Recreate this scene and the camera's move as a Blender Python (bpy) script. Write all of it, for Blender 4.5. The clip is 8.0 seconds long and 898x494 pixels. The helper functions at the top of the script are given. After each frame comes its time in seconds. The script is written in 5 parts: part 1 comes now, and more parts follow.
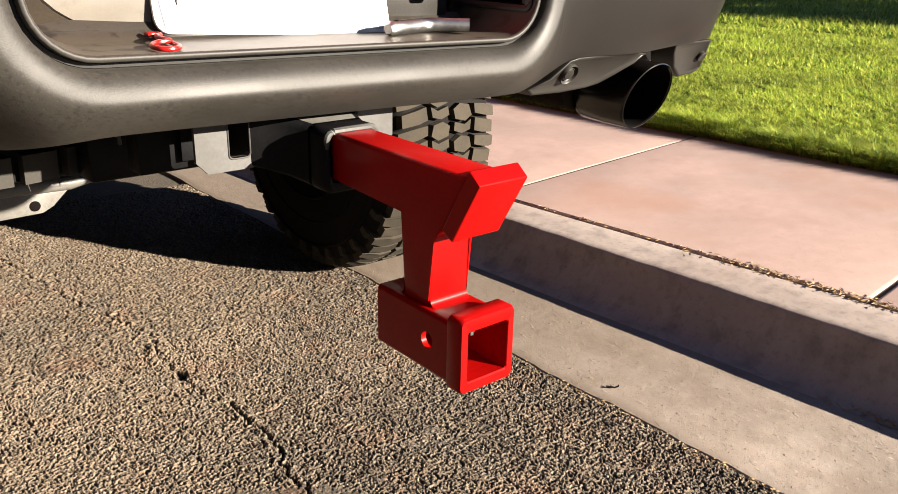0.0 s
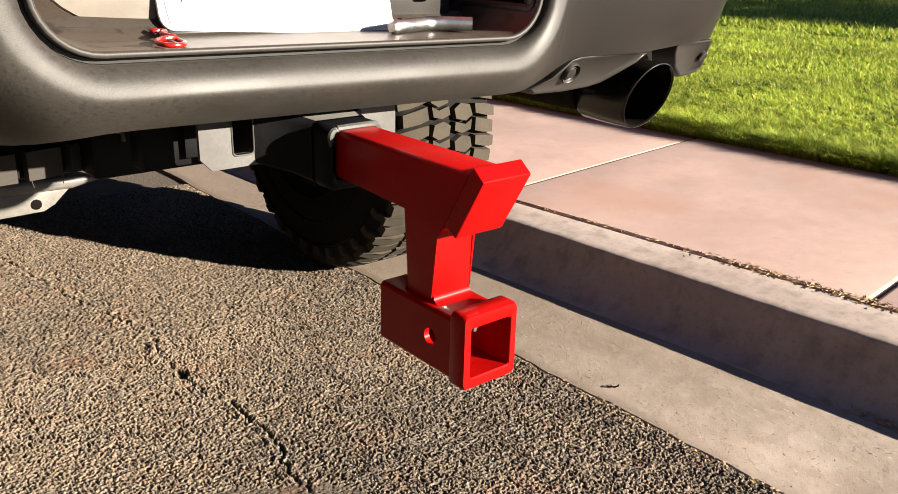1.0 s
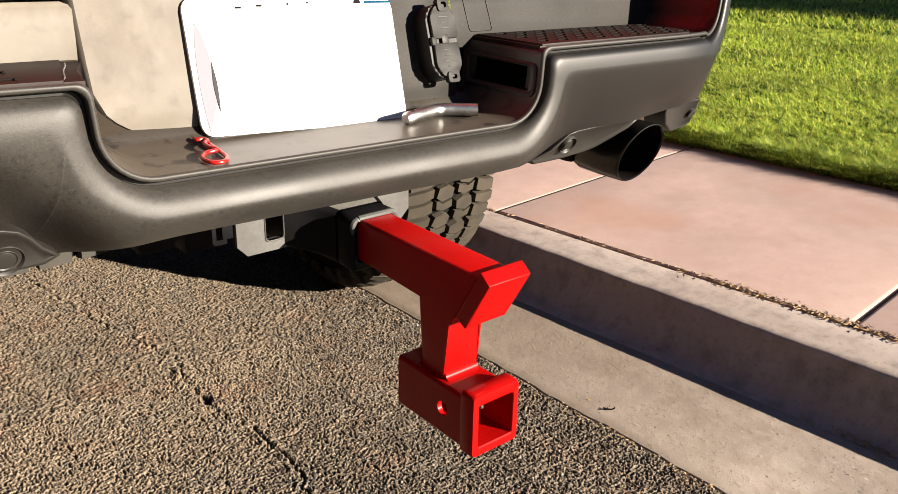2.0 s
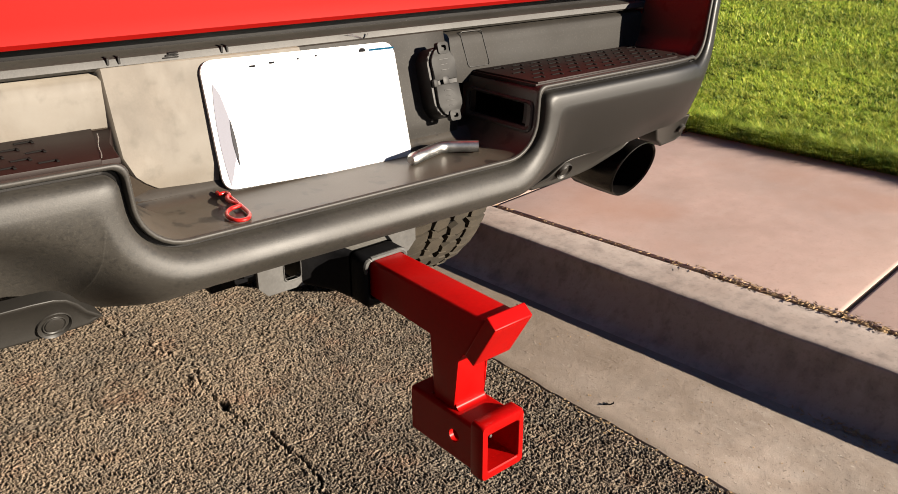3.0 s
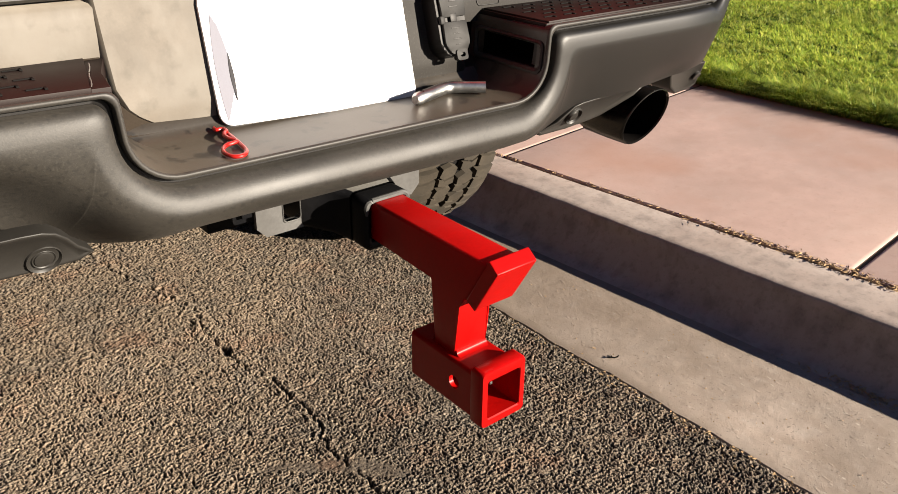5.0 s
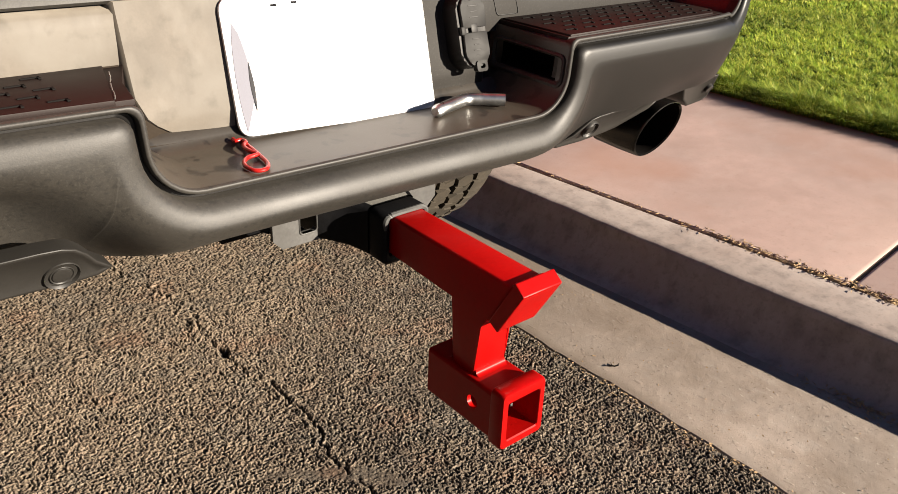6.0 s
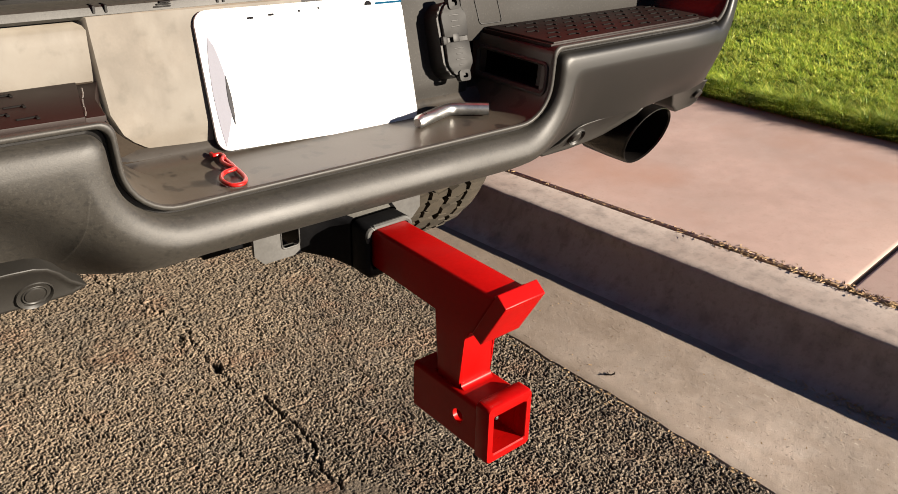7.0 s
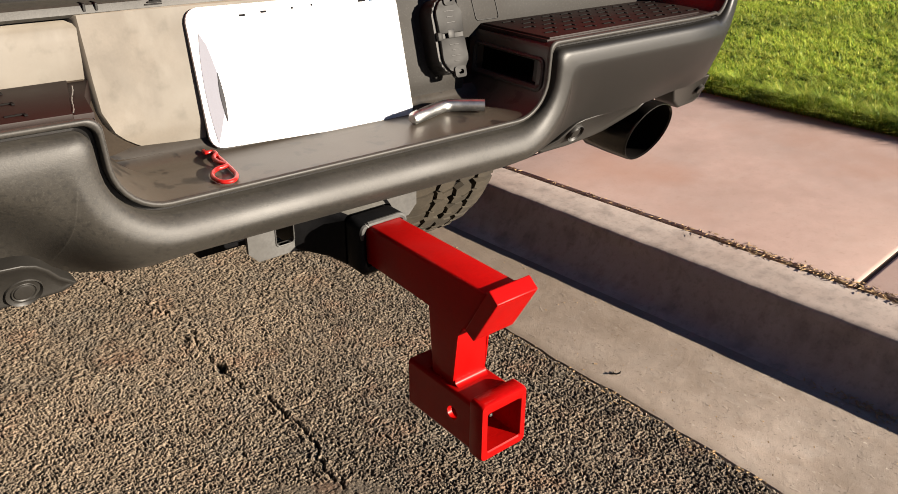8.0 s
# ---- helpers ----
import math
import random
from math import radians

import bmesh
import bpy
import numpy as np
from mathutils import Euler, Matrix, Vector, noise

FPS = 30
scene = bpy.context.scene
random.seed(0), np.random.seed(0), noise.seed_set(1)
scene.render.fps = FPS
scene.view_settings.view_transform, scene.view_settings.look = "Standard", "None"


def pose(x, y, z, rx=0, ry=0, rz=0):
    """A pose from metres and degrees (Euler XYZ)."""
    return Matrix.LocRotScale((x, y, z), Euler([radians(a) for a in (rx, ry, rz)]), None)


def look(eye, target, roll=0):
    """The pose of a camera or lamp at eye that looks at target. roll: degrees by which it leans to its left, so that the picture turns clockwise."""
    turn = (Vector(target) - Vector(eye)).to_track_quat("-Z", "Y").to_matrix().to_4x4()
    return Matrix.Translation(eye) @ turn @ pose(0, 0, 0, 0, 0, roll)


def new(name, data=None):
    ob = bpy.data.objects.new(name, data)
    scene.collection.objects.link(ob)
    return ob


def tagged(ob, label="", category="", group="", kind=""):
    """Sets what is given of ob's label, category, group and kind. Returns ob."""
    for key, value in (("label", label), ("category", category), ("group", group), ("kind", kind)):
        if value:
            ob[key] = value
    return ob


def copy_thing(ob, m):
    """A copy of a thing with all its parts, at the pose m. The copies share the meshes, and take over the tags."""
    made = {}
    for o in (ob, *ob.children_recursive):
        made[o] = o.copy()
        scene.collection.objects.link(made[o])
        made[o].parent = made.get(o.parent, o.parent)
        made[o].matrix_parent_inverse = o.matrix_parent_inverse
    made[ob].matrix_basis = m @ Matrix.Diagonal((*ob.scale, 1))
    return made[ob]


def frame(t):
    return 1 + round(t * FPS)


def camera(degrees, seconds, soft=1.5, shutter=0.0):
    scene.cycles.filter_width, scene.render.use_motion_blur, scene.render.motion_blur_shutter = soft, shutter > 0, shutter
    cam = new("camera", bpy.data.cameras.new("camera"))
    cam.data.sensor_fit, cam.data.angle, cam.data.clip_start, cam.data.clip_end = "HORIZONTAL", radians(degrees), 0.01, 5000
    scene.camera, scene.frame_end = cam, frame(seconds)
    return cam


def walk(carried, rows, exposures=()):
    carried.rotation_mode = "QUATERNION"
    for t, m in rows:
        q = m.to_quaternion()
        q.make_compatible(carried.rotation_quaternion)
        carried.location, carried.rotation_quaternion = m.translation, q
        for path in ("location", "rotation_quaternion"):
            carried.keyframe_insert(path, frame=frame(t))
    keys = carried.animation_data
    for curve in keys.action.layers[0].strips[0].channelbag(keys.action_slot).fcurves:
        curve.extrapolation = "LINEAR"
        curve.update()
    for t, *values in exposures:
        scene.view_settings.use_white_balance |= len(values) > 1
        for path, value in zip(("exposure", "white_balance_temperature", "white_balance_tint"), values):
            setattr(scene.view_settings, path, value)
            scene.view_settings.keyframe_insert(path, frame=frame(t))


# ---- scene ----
cam = camera(56.0, 8.0, soft=0.9)
PATH = [
    (0, (-0.545, -0.62, 0.936), (0.663, 0.817, 0.247), 1.3),
    (0.5, (-0.55, -0.618, 0.933), (0.661, 0.82, 0.25), 1.5),
    (1, (-0.552, -0.621, 0.932), (0.659, 0.815, 0.247), 1.5),
    (1.5, (-0.562, -0.634, 0.955), (0.644, 0.805, 0.267), 1.3),
    (2, (-0.608, -0.669, 1.093), (0.589, 0.758, 0.364), 1.2),
    (2.2, (-0.628, -0.69, 1.165), (0.569, 0.729, 0.4222), 1.2),
    (3.3, (-0.644, -0.695, 1.212), (0.526, 0.701, 0.386), -0.7),
    (3.5, (-0.636, -0.706, 1.208), (0.524, 0.685, 0.359), -0.8),
    (4, (-0.615, -0.71, 1.193), (0.527, 0.677, 0.315), -0.7),
    (4.5, (-0.612, -0.705, 1.186), (0.523, 0.681, 0.297), -0.3),
    (5, (-0.623, -0.68, 1.183), (0.516, 0.701, 0.29), 0.6),
    (5.2, (-0.627, -0.664, 1.195), (0.5215, 0.711, 0.3018), 1.0),
    (6.3, (-0.645, -0.618, 1.205), (0.521, 0.724, 0.291), 2.6),
    (6.5, (-0.637, -0.617, 1.197), (0.535, 0.732, 0.3), 2.0),
    (7, (-0.614, -0.63, 1.202), (0.552, 0.729, 0.311), 1.3),
    (7.5, (-0.596, -0.638, 1.199), (0.556, 0.736, 0.314), 0.6),
    (8, (-0.592, -0.645, 1.193), (0.549, 0.737, 0.306), 0.5),
]
walk(cam, [(t, look(eye, target, roll)) for t, eye, target, roll in PATH],
     exposures=[(0.0, 2.32), (1.5, 2.34), (2.2, 2.04), (3.3, 1.85), (4.0, 1.91), (5.2, 1.95), (6.3, 1.89), (8.0, 1.88)])

# ---------------------------------------------------------------- light
SUN = Vector((0.440, -0.85, 0.286)).normalized()
world = bpy.data.worlds.new("world")
scene.world = world
world.use_nodes = True
wn = world.node_tree
sky = wn.nodes.new("ShaderNodeTexSky")
sky.sky_type = "NISHITA"
sky.sun_disc = False
sky.air_density = 0.3
sky.dust_density = 0.0
sky.ozone_density = 1.5
sky.sun_elevation = math.asin(SUN.z)
sky.sun_rotation = math.atan2(SUN.x, SUN.y)
wn.links.new(sky.outputs[0], wn.nodes["Background"].inputs[0])
wn.nodes["Background"].inputs[1].default_value = 0.052
sun_data = bpy.data.lights.new("sun", "SUN")
sun_data.energy = 5.0
sun_data.angle = radians(0.55)
sun_data.color = (1.0, 0.88, 0.73)
sun = new("sun", sun_data)
sun.matrix_world = look(SUN * 30, (0, 0, 0))


# ---------------------------------------------------------------- materials
def material(name, base, rough=0.5, metal=0.0, vary=0.25, scale=40.0, fine=300.0, bump=0.2, depth=0.001, tint=None,
             tint_scale=6.0, tint_amount=0.5, coat=0.0, spec=0.5, rough_vary=0.1, object_vary=0.0, matte=0.0):
    """A surface with a coarse and a fine variation of its colour, a second tone in patches, and a fine relief."""
    m = bpy.data.materials.new(name)
    m.use_nodes = True
    nt = m.node_tree
    n, l = nt.nodes, nt.links
    bs = n["Principled BSDF"]
    tc = n.new("ShaderNodeTexCoord")
    a = n.new("ShaderNodeTexNoise")
    a.inputs["Scale"].default_value = scale
    a.inputs["Detail"].default_value = 5
    b = n.new("ShaderNodeTexNoise")
    b.inputs["Scale"].default_value = fine
    b.inputs["Detail"].default_value = 3
    c = n.new("ShaderNodeTexNoise")
    c.inputs["Scale"].default_value = tint_scale
    c.inputs["Detail"].default_value = 6
    for t in (a, b, c):
        l.new(tc.outputs["Object"], t.inputs["Vector"])
    mix1 = n.new("ShaderNodeMixRGB")
    mix1.blend_type = "MULTIPLY"
    mix1.inputs["Fac"].default_value = 1.0
    mix1.inputs["Color1"].default_value = (*base, 1)
    ramp = n.new("ShaderNodeMapRange")
    ramp.inputs["From Min"].default_value = 0.3
    ramp.inputs["From Max"].default_value = 0.7
    ramp.inputs["To Min"].default_value = 1 - vary
    ramp.inputs["To Max"].default_value = 1 + vary
    add = n.new("ShaderNodeMath")
    add.operation = "MULTIPLY_ADD"
    add.inputs[1].default_value = 0.45
    l.new(b.outputs["Fac"], add.inputs[0])
    half = n.new("ShaderNodeMath")
    half.operation = "MULTIPLY"
    half.inputs[1].default_value = 0.55
    l.new(a.outputs["Fac"], half.inputs[0])
    l.new(half.outputs[0], add.inputs[2])
    l.new(add.outputs[0], ramp.inputs["Value"])
    l.new(ramp.outputs[0], mix1.inputs["Color2"])
    col = mix1.outputs[0]
    if tint:
        mr = n.new("ShaderNodeMapRange")
        mr.inputs["From Min"].default_value = 0.42
        mr.inputs["From Max"].default_value = 0.66
        mr.inputs["To Max"].default_value = tint_amount
        l.new(c.outputs["Fac"], mr.inputs["Value"])
        mix2 = n.new("ShaderNodeMixRGB")
        mix2.inputs["Color2"].default_value = (*tint, 1)
        l.new(mr.outputs[0], mix2.inputs["Fac"])
        l.new(col, mix2.inputs["Color1"])
        col = mix2.outputs[0]
    if object_vary:
        info = n.new("ShaderNodeObjectInfo")
        ov = n.new("ShaderNodeMapRange")
        ov.inputs["To Min"].default_value = 1 - object_vary
        ov.inputs["To Max"].default_value = 1 + object_vary
        l.new(info.outputs["Random"], ov.inputs["Value"])
        mix3 = n.new("ShaderNodeMixRGB")
        mix3.blend_type = "MULTIPLY"
        mix3.inputs["Fac"].default_value = 1.0
        l.new(col, mix3.inputs["Color1"])
        l.new(ov.outputs[0], mix3.inputs["Color2"])
        col = mix3.outputs[0]
    l.new(col, bs.inputs["Base Color"])
    rr = n.new("ShaderNodeMapRange")
    rr.inputs["To Min"].default_value = max(0.02, rough - rough_vary)
    rr.inputs["To Max"].default_value = min(1.0, rough + rough_vary)
    l.new(a.outputs["Fac"], rr.inputs["Value"])
    l.new(rr.outputs[0], bs.inputs["Roughness"])
    bs.inputs["Metallic"].default_value = metal
    bs.inputs["Coat Weight"].default_value = coat
    bs.inputs["Coat Roughness"].default_value = 0.06
    bs.inputs["Specular IOR Level"].default_value = spec
    bs.inputs["Diffuse Roughness"].default_value = matte
    if bump:
        bp = n.new("ShaderNodeBump")
        bp.inputs["Strength"].default_value = bump
        bp.inputs["Distance"].default_value = depth
        l.new(add.outputs[0], bp.inputs["Height"])
        l.new(bp.outputs[0], bs.inputs["Normal"])
    return m


PLASTIC = material("bumper_plastic", (0.0215, 0.0193, 0.0162), 0.56, matte=0.6, spec=0.40, vary=0.30, scale=9, fine=620, bump=0.35, depth=0.0007,
                   tint=(0.0265, 0.0240, 0.0200), tint_scale=4, tint_amount=0.5)
PANEL_MAT = material("smooth_dark_plastic", (0.0160, 0.0148, 0.0130), 0.50, spec=0.36, vary=0.25, scale=14, fine=500, bump=0.12, depth=0.0004)
PLASTIC_TAN = material("tan_panel", (0.1485, 0.1274, 0.1016), 0.6, matte=1.0, spec=0.3, vary=0.09, scale=9, fine=350, bump=0.10, depth=0.0006,
                       tint=(0.0858, 0.07392, 0.0594), tint_scale=9, tint_amount=0.55)
PLASTIC_MID = material("grey_panel", (0.0205, 0.0180, 0.0150), 0.62, matte=1.0, spec=0.2, vary=0.16, scale=12, fine=500, bump=0.3, depth=0.0006, tint=(0.0115, 0.0102, 0.0086), tint_scale=8, tint_amount=0.5)
PLASTIC_DARK = material("dark_plastic", (0.00792, 0.007392, 0.007128), 0.5, spec=0.25, vary=0.3, scale=20, fine=500, bump=0.25, depth=0.0005)
PLASTIC_GREY = material("grey_lid_plastic", (0.01155, 0.01096, 0.0101), 0.6, matte=1.0, spec=0.25, vary=0.12, scale=30, fine=600, bump=0.2, depth=0.0004)
STEP_MAT = material("step_plastic", (0.033, 0.02706, 0.02046), 0.42, matte=1.0, spec=0.5, vary=0.2, scale=7, fine=500, bump=0.2, depth=0.0005,
                    tint=(0.03036, 0.02475, 0.01914), tint_scale=11, tint_amount=0.7)
MATTE_BROWN = material("matte_brown_plastic", (0.022, 0.017, 0.0125), 0.9, spec=0.08, vary=0.25, scale=20, fine=400, bump=0.2, depth=0.0005)
# base colour carries the red tailgate's reflection
PAD_MAT = material("pad_plastic", (0.0092, 0.0045, 0.0036), 0.55, spec=0.16, vary=0.25, scale=16, fine=500, bump=0.25, depth=0.0005)
RED_STEEL = material("red_gloss_steel", (0.255, 0.0018, 0.0015), 0.36, vary=0.14, scale=18, fine=160, bump=0.14, depth=0.0014, coat=0.05, spec=0.12,
                     rough_vary=0.06)
RED_PAINT = material("red_body_paint", (0.2125, 0.004405, 0.003061), 0.50, vary=0.04, scale=5, fine=300, bump=0.0, coat=0.03, spec=0.06)
RED_COAT = material("red_clip_coating", (0.3036, 0.00792, 0.00594), 0.3, vary=0.1, scale=60, fine=400, bump=0.1, depth=0.0004)
BLACK_STEEL = material("black_steel", (0.0040, 0.0041, 0.0048), 0.5, spec=0.10, vary=0.4, scale=20, fine=260, bump=0.4, depth=0.0008,
                       tint=(0.0099, 0.00891, 0.00759), tint_scale=14, tint_amount=0.35)
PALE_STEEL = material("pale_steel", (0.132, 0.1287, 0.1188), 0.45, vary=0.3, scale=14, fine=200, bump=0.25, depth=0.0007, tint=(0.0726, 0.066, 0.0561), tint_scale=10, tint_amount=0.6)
GREY_STEEL = material("grey_steel", (0.0520, 0.0510, 0.0490), 0.50, vary=0.35, scale=12, fine=200, bump=0.25, depth=0.0007,
                      tint=(0.0297, 0.02772, 0.02442), tint_scale=18, tint_amount=0.5)
WORN_EDGE = material("worn_bare_edge", (0.055, 0.055, 0.053), 0.6, metal=0.4, vary=0.3, scale=60, fine=300, bump=0.3, depth=0.0006)
ZINC = material("zinc_plated_steel", (0.46, 0.46, 0.445), 0.36, metal=1.0, vary=0.2, scale=50, fine=260, bump=0.25, depth=0.0005,
                tint=(0.22, 0.21, 0.19), tint_scale=60, tint_amount=0.4)
BLACK_CHROME = material("black_chrome", (0.007722, 0.00693, 0.006587), 0.22, metal=0.0, vary=0.2, scale=20, fine=200, bump=0.05, depth=0.0003,
                        coat=0.15, spec=0.4, rough_vary=0.04)
# near-black: real soot and a twig, and painted shade in pocket and holes
SOOT_SHADE_BLACK = material("soot_shade_black", (0.0033, 0.002376, 0.002046), 0.9, spec=0.08, vary=0.4, scale=30, fine=200, bump=0.3, depth=0.0008)
RUBBER = material("black_rubber", (0.0055, 0.0052, 0.0050), 0.85, spec=0.12, vary=0.35, scale=18, fine=220, bump=0.4, depth=0.0008,
                  tint=(0.02317, 0.02086, 0.01696), tint_scale=12, tint_amount=0.12)
TREAD = material("dusty_tread_rubber", (0.034, 0.0275, 0.019), 0.85, spec=0.3, vary=0.35, scale=22, fine=240, bump=0.45, depth=0.001,
                 tint=(0.01716, 0.01485, 0.01122), tint_scale=16, tint_amount=0.5)
RUBBER_DUSTY = material("dusty_rubber", (0.021, 0.0185, 0.0145), 0.8, vary=0.3, scale=30, fine=260, bump=0.4, depth=0.0008)
PAPER = material("white_paper", (0.5082, 0.5115, 0.528), 0.8, vary=0.03, scale=30, fine=300, bump=0.2, depth=0.0006)
CARD = material("grey_card", (0.01353, 0.01353, 0.01624), 0.8, vary=0.1, scale=30, fine=300, bump=0.1)
PAPER_END = material("paper_roll_end", (0.140, 0.141, 0.166), 0.9, vary=0.06, scale=60, fine=500, bump=0.3, depth=0.0006)
INK_BLUE = material("blue_print", (0.001544, 0.03861, 0.08514), 0.9, spec=0.05, vary=0.05, bump=0)
INK_GREY = material("grey_print", (0.008, 0.008, 0.009), 0.9, spec=0.05, vary=0.05, bump=0)
CONCRETE = material("gutter_concrete", (0.36, 0.294, 0.244), 0.85, vary=0.14, scale=12, fine=420, bump=0.7, depth=0.0016,
                    tint=(0.2376, 0.1881, 0.1518), tint_scale=3.2, tint_amount=0.75)
PINK_CONCRETE = material("pink_concrete", (0.3696, 0.2594, 0.2231), 0.85, vary=0.10, scale=20, fine=480, bump=0.45, depth=0.0012,
                         tint=(0.2904, 0.2099, 0.1795), tint_scale=2.4, tint_amount=0.8, object_vary=0.05)
KERB_CONCRETE = material("kerb_concrete", (0.335, 0.283, 0.250), 0.85, vary=0.10, scale=24, fine=420, bump=0.25, depth=0.0015,
                         tint=(0.2838, 0.2211, 0.1881), tint_scale=4.0, tint_amount=0.7)
JOINT_DIRT = material("joint_dirt", (0.05023, 0.03089, 0.01742), 0.95, vary=0.4, scale=60, fine=500, bump=0.8, depth=0.003)
SOIL = material("lawn_soil", (0.020, 0.036, 0.008), 1.0, spec=0.0, vary=0.4, scale=30, fine=200, bump=0.8, depth=0.01)
STRAW = material("dry_leaf_litter", (0.27, 0.180, 0.092), 0.9, vary=0.4, scale=80, fine=400, bump=0.3)
# dark colours of the unseen fronts that block the sky
BLOCKER_WALL = material("blocker_brown", (0.02317, 0.01742, 0.01353), 0.9, vary=0.15, scale=2, fine=40, bump=0.3, depth=0.01)
BLOCKER_ROOF = material("blocker_dark_roof", (0.01927, 0.01353, 0.01155), 0.9, vary=0.3, scale=4, fine=30, bump=0.5, depth=0.02)
ASPHALT_FAR = material("road_asphalt", (0.0693, 0.05478, 0.0396), 0.9, vary=0.35, scale=70, fine=240, bump=1.0, depth=0.006,
                       tint=(0.04092, 0.033, 0.02442), tint_scale=2.5, tint_amount=0.6)


def weather(m, colour, scale, low, high, amount, stretch=(1, 1, 1), detail=6):
    """Lays stains of a second colour over a material's own, where a noise is high."""
    n, l = m.node_tree.nodes, m.node_tree.links
    bs = n["Principled BSDF"]
    old = bs.inputs["Base Color"].links[0].from_socket
    tc = n.new("ShaderNodeTexCoord")
    mp = n.new("ShaderNodeMapping")
    mp.inputs["Scale"].default_value = stretch
    l.new(tc.outputs["Object"], mp.inputs["Vector"])
    no = n.new("ShaderNodeTexNoise")
    no.inputs["Scale"].default_value = scale
    no.inputs["Detail"].default_value = detail
    l.new(mp.outputs[0], no.inputs["Vector"])
    mr = n.new("ShaderNodeMapRange")
    mr.inputs["From Min"].default_value, mr.inputs["From Max"].default_value = low, high
    mr.inputs["To Max"].default_value = amount
    l.new(no.outputs["Fac"], mr.inputs["Value"])
    mx = n.new("ShaderNodeMixRGB")
    mx.inputs["Color2"].default_value = (*colour, 1)
    l.new(mr.outputs[0], mx.inputs["Fac"])
    l.new(old, mx.inputs["Color1"])
    l.new(mx.outputs[0], bs.inputs["Base Color"])
    return m


def tinted_by(m, attribute, colour, amount=1.0):
    """Mixes a colour in where a mesh attribute says so."""
    n, l = m.node_tree.nodes, m.node_tree.links
    bs = n["Principled BSDF"]
    old = bs.inputs["Base Color"].links[0].from_socket
    at = n.new("ShaderNodeAttribute")
    at.attribute_name = attribute
    mul = n.new("ShaderNodeMath")
    mul.operation = "MULTIPLY"
    mul.inputs[1].default_value = amount
    l.new(at.outputs["Fac"], mul.inputs[0])
    mx = n.new("ShaderNodeMixRGB")
    mx.inputs["Color2"].default_value = (*colour, 1)
    l.new(mul.outputs[0], mx.inputs["Fac"])
    l.new(old, mx.inputs["Color1"])
    l.new(mx.outputs[0], bs.inputs["Base Color"])
    return m


def smoothed_by(m, attribute, rough):
    """Lowers the roughness where a mesh attribute says so."""
    n, l = m.node_tree.nodes, m.node_tree.links
    socket = n["Principled BSDF"].inputs["Roughness"]
    at = n.new("ShaderNodeAttribute")
    at.attribute_name = attribute
    mx = n.new("ShaderNodeMix")
    mx.inputs["A"].default_value, mx.inputs["B"].default_value = socket.default_value, rough
    if socket.links:
        l.new(socket.links[0].from_socket, mx.inputs["A"])
    l.new(at.outputs["Fac"], mx.inputs["Factor"])
    l.new(mx.outputs["Result"], socket)


def asphalt_material():
    """Weathered chip-seal: pale on the relief's ridges, dark in its pits, rust-tinted stains, greyer where less dusty.
    """
    m = material("worn_asphalt", (0.163, 0.122, 0.084), 0.88, vary=0.45, scale=90, fine=420, bump=1.0, depth=0.0022)
    tinted_by(m, "seal", (0.0560, 0.0415, 0.0295), 0.85)
    weather(m, (0.192, 0.09721, 0.05482), 5.5, 0.54, 0.68, 0.5)
    weather(m, (0.108, 0.095, 0.078), 9.0, 0.52, 0.62, 0.45)
    weather(m, (0.3342, 0.2682, 0.1931), 150.0, 0.55, 0.66, 0.5, detail=2)
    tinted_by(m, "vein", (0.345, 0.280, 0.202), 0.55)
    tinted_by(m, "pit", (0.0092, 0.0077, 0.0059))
    return m


def broomed(m, scale, turn, strength):
    """Fine grooves of a broom, in patches."""
    n, l = m.node_tree.nodes, m.node_tree.links
    bs = n["Principled BSDF"]
    old = bs.inputs["Normal"].links[0].from_socket
    tc = n.new("ShaderNodeTexCoord")
    mp = n.new("ShaderNodeMapping")
    mp.inputs["Rotation"].default_value = (0, 0, radians(turn))
    l.new(tc.outputs["Object"], mp.inputs["Vector"])
    wave = n.new("ShaderNodeTexWave")
    wave.inputs["Scale"].default_value = scale
    wave.inputs["Distortion"].default_value = 2.5
    wave.inputs["Detail"].default_value = 3
    l.new(mp.outputs[0], wave.inputs["Vector"])
    no = n.new("ShaderNodeTexNoise")
    no.inputs["Scale"].default_value = 3.0
    l.new(tc.outputs["Object"], no.inputs["Vector"])
    mr = n.new("ShaderNodeMapRange")
    mr.inputs["From Min"].default_value, mr.inputs["From Max"].default_value = 0.60, 0.66
    l.new(no.outputs["Fac"], mr.inputs["Value"])
    mul = n.new("ShaderNodeMath")
    mul.operation = "MULTIPLY"
    l.new(wave.outputs["Fac"], mul.inputs[0])
    l.new(mr.outputs[0], mul.inputs[1])
    bp = n.new("ShaderNodeBump")
    bp.inputs["Strength"].default_value = strength
    bp.inputs["Distance"].default_value = 0.0012
    l.new(mul.outputs[0], bp.inputs["Height"])
    l.new(old, bp.inputs["Normal"])
    l.new(bp.outputs[0], bs.inputs["Normal"])


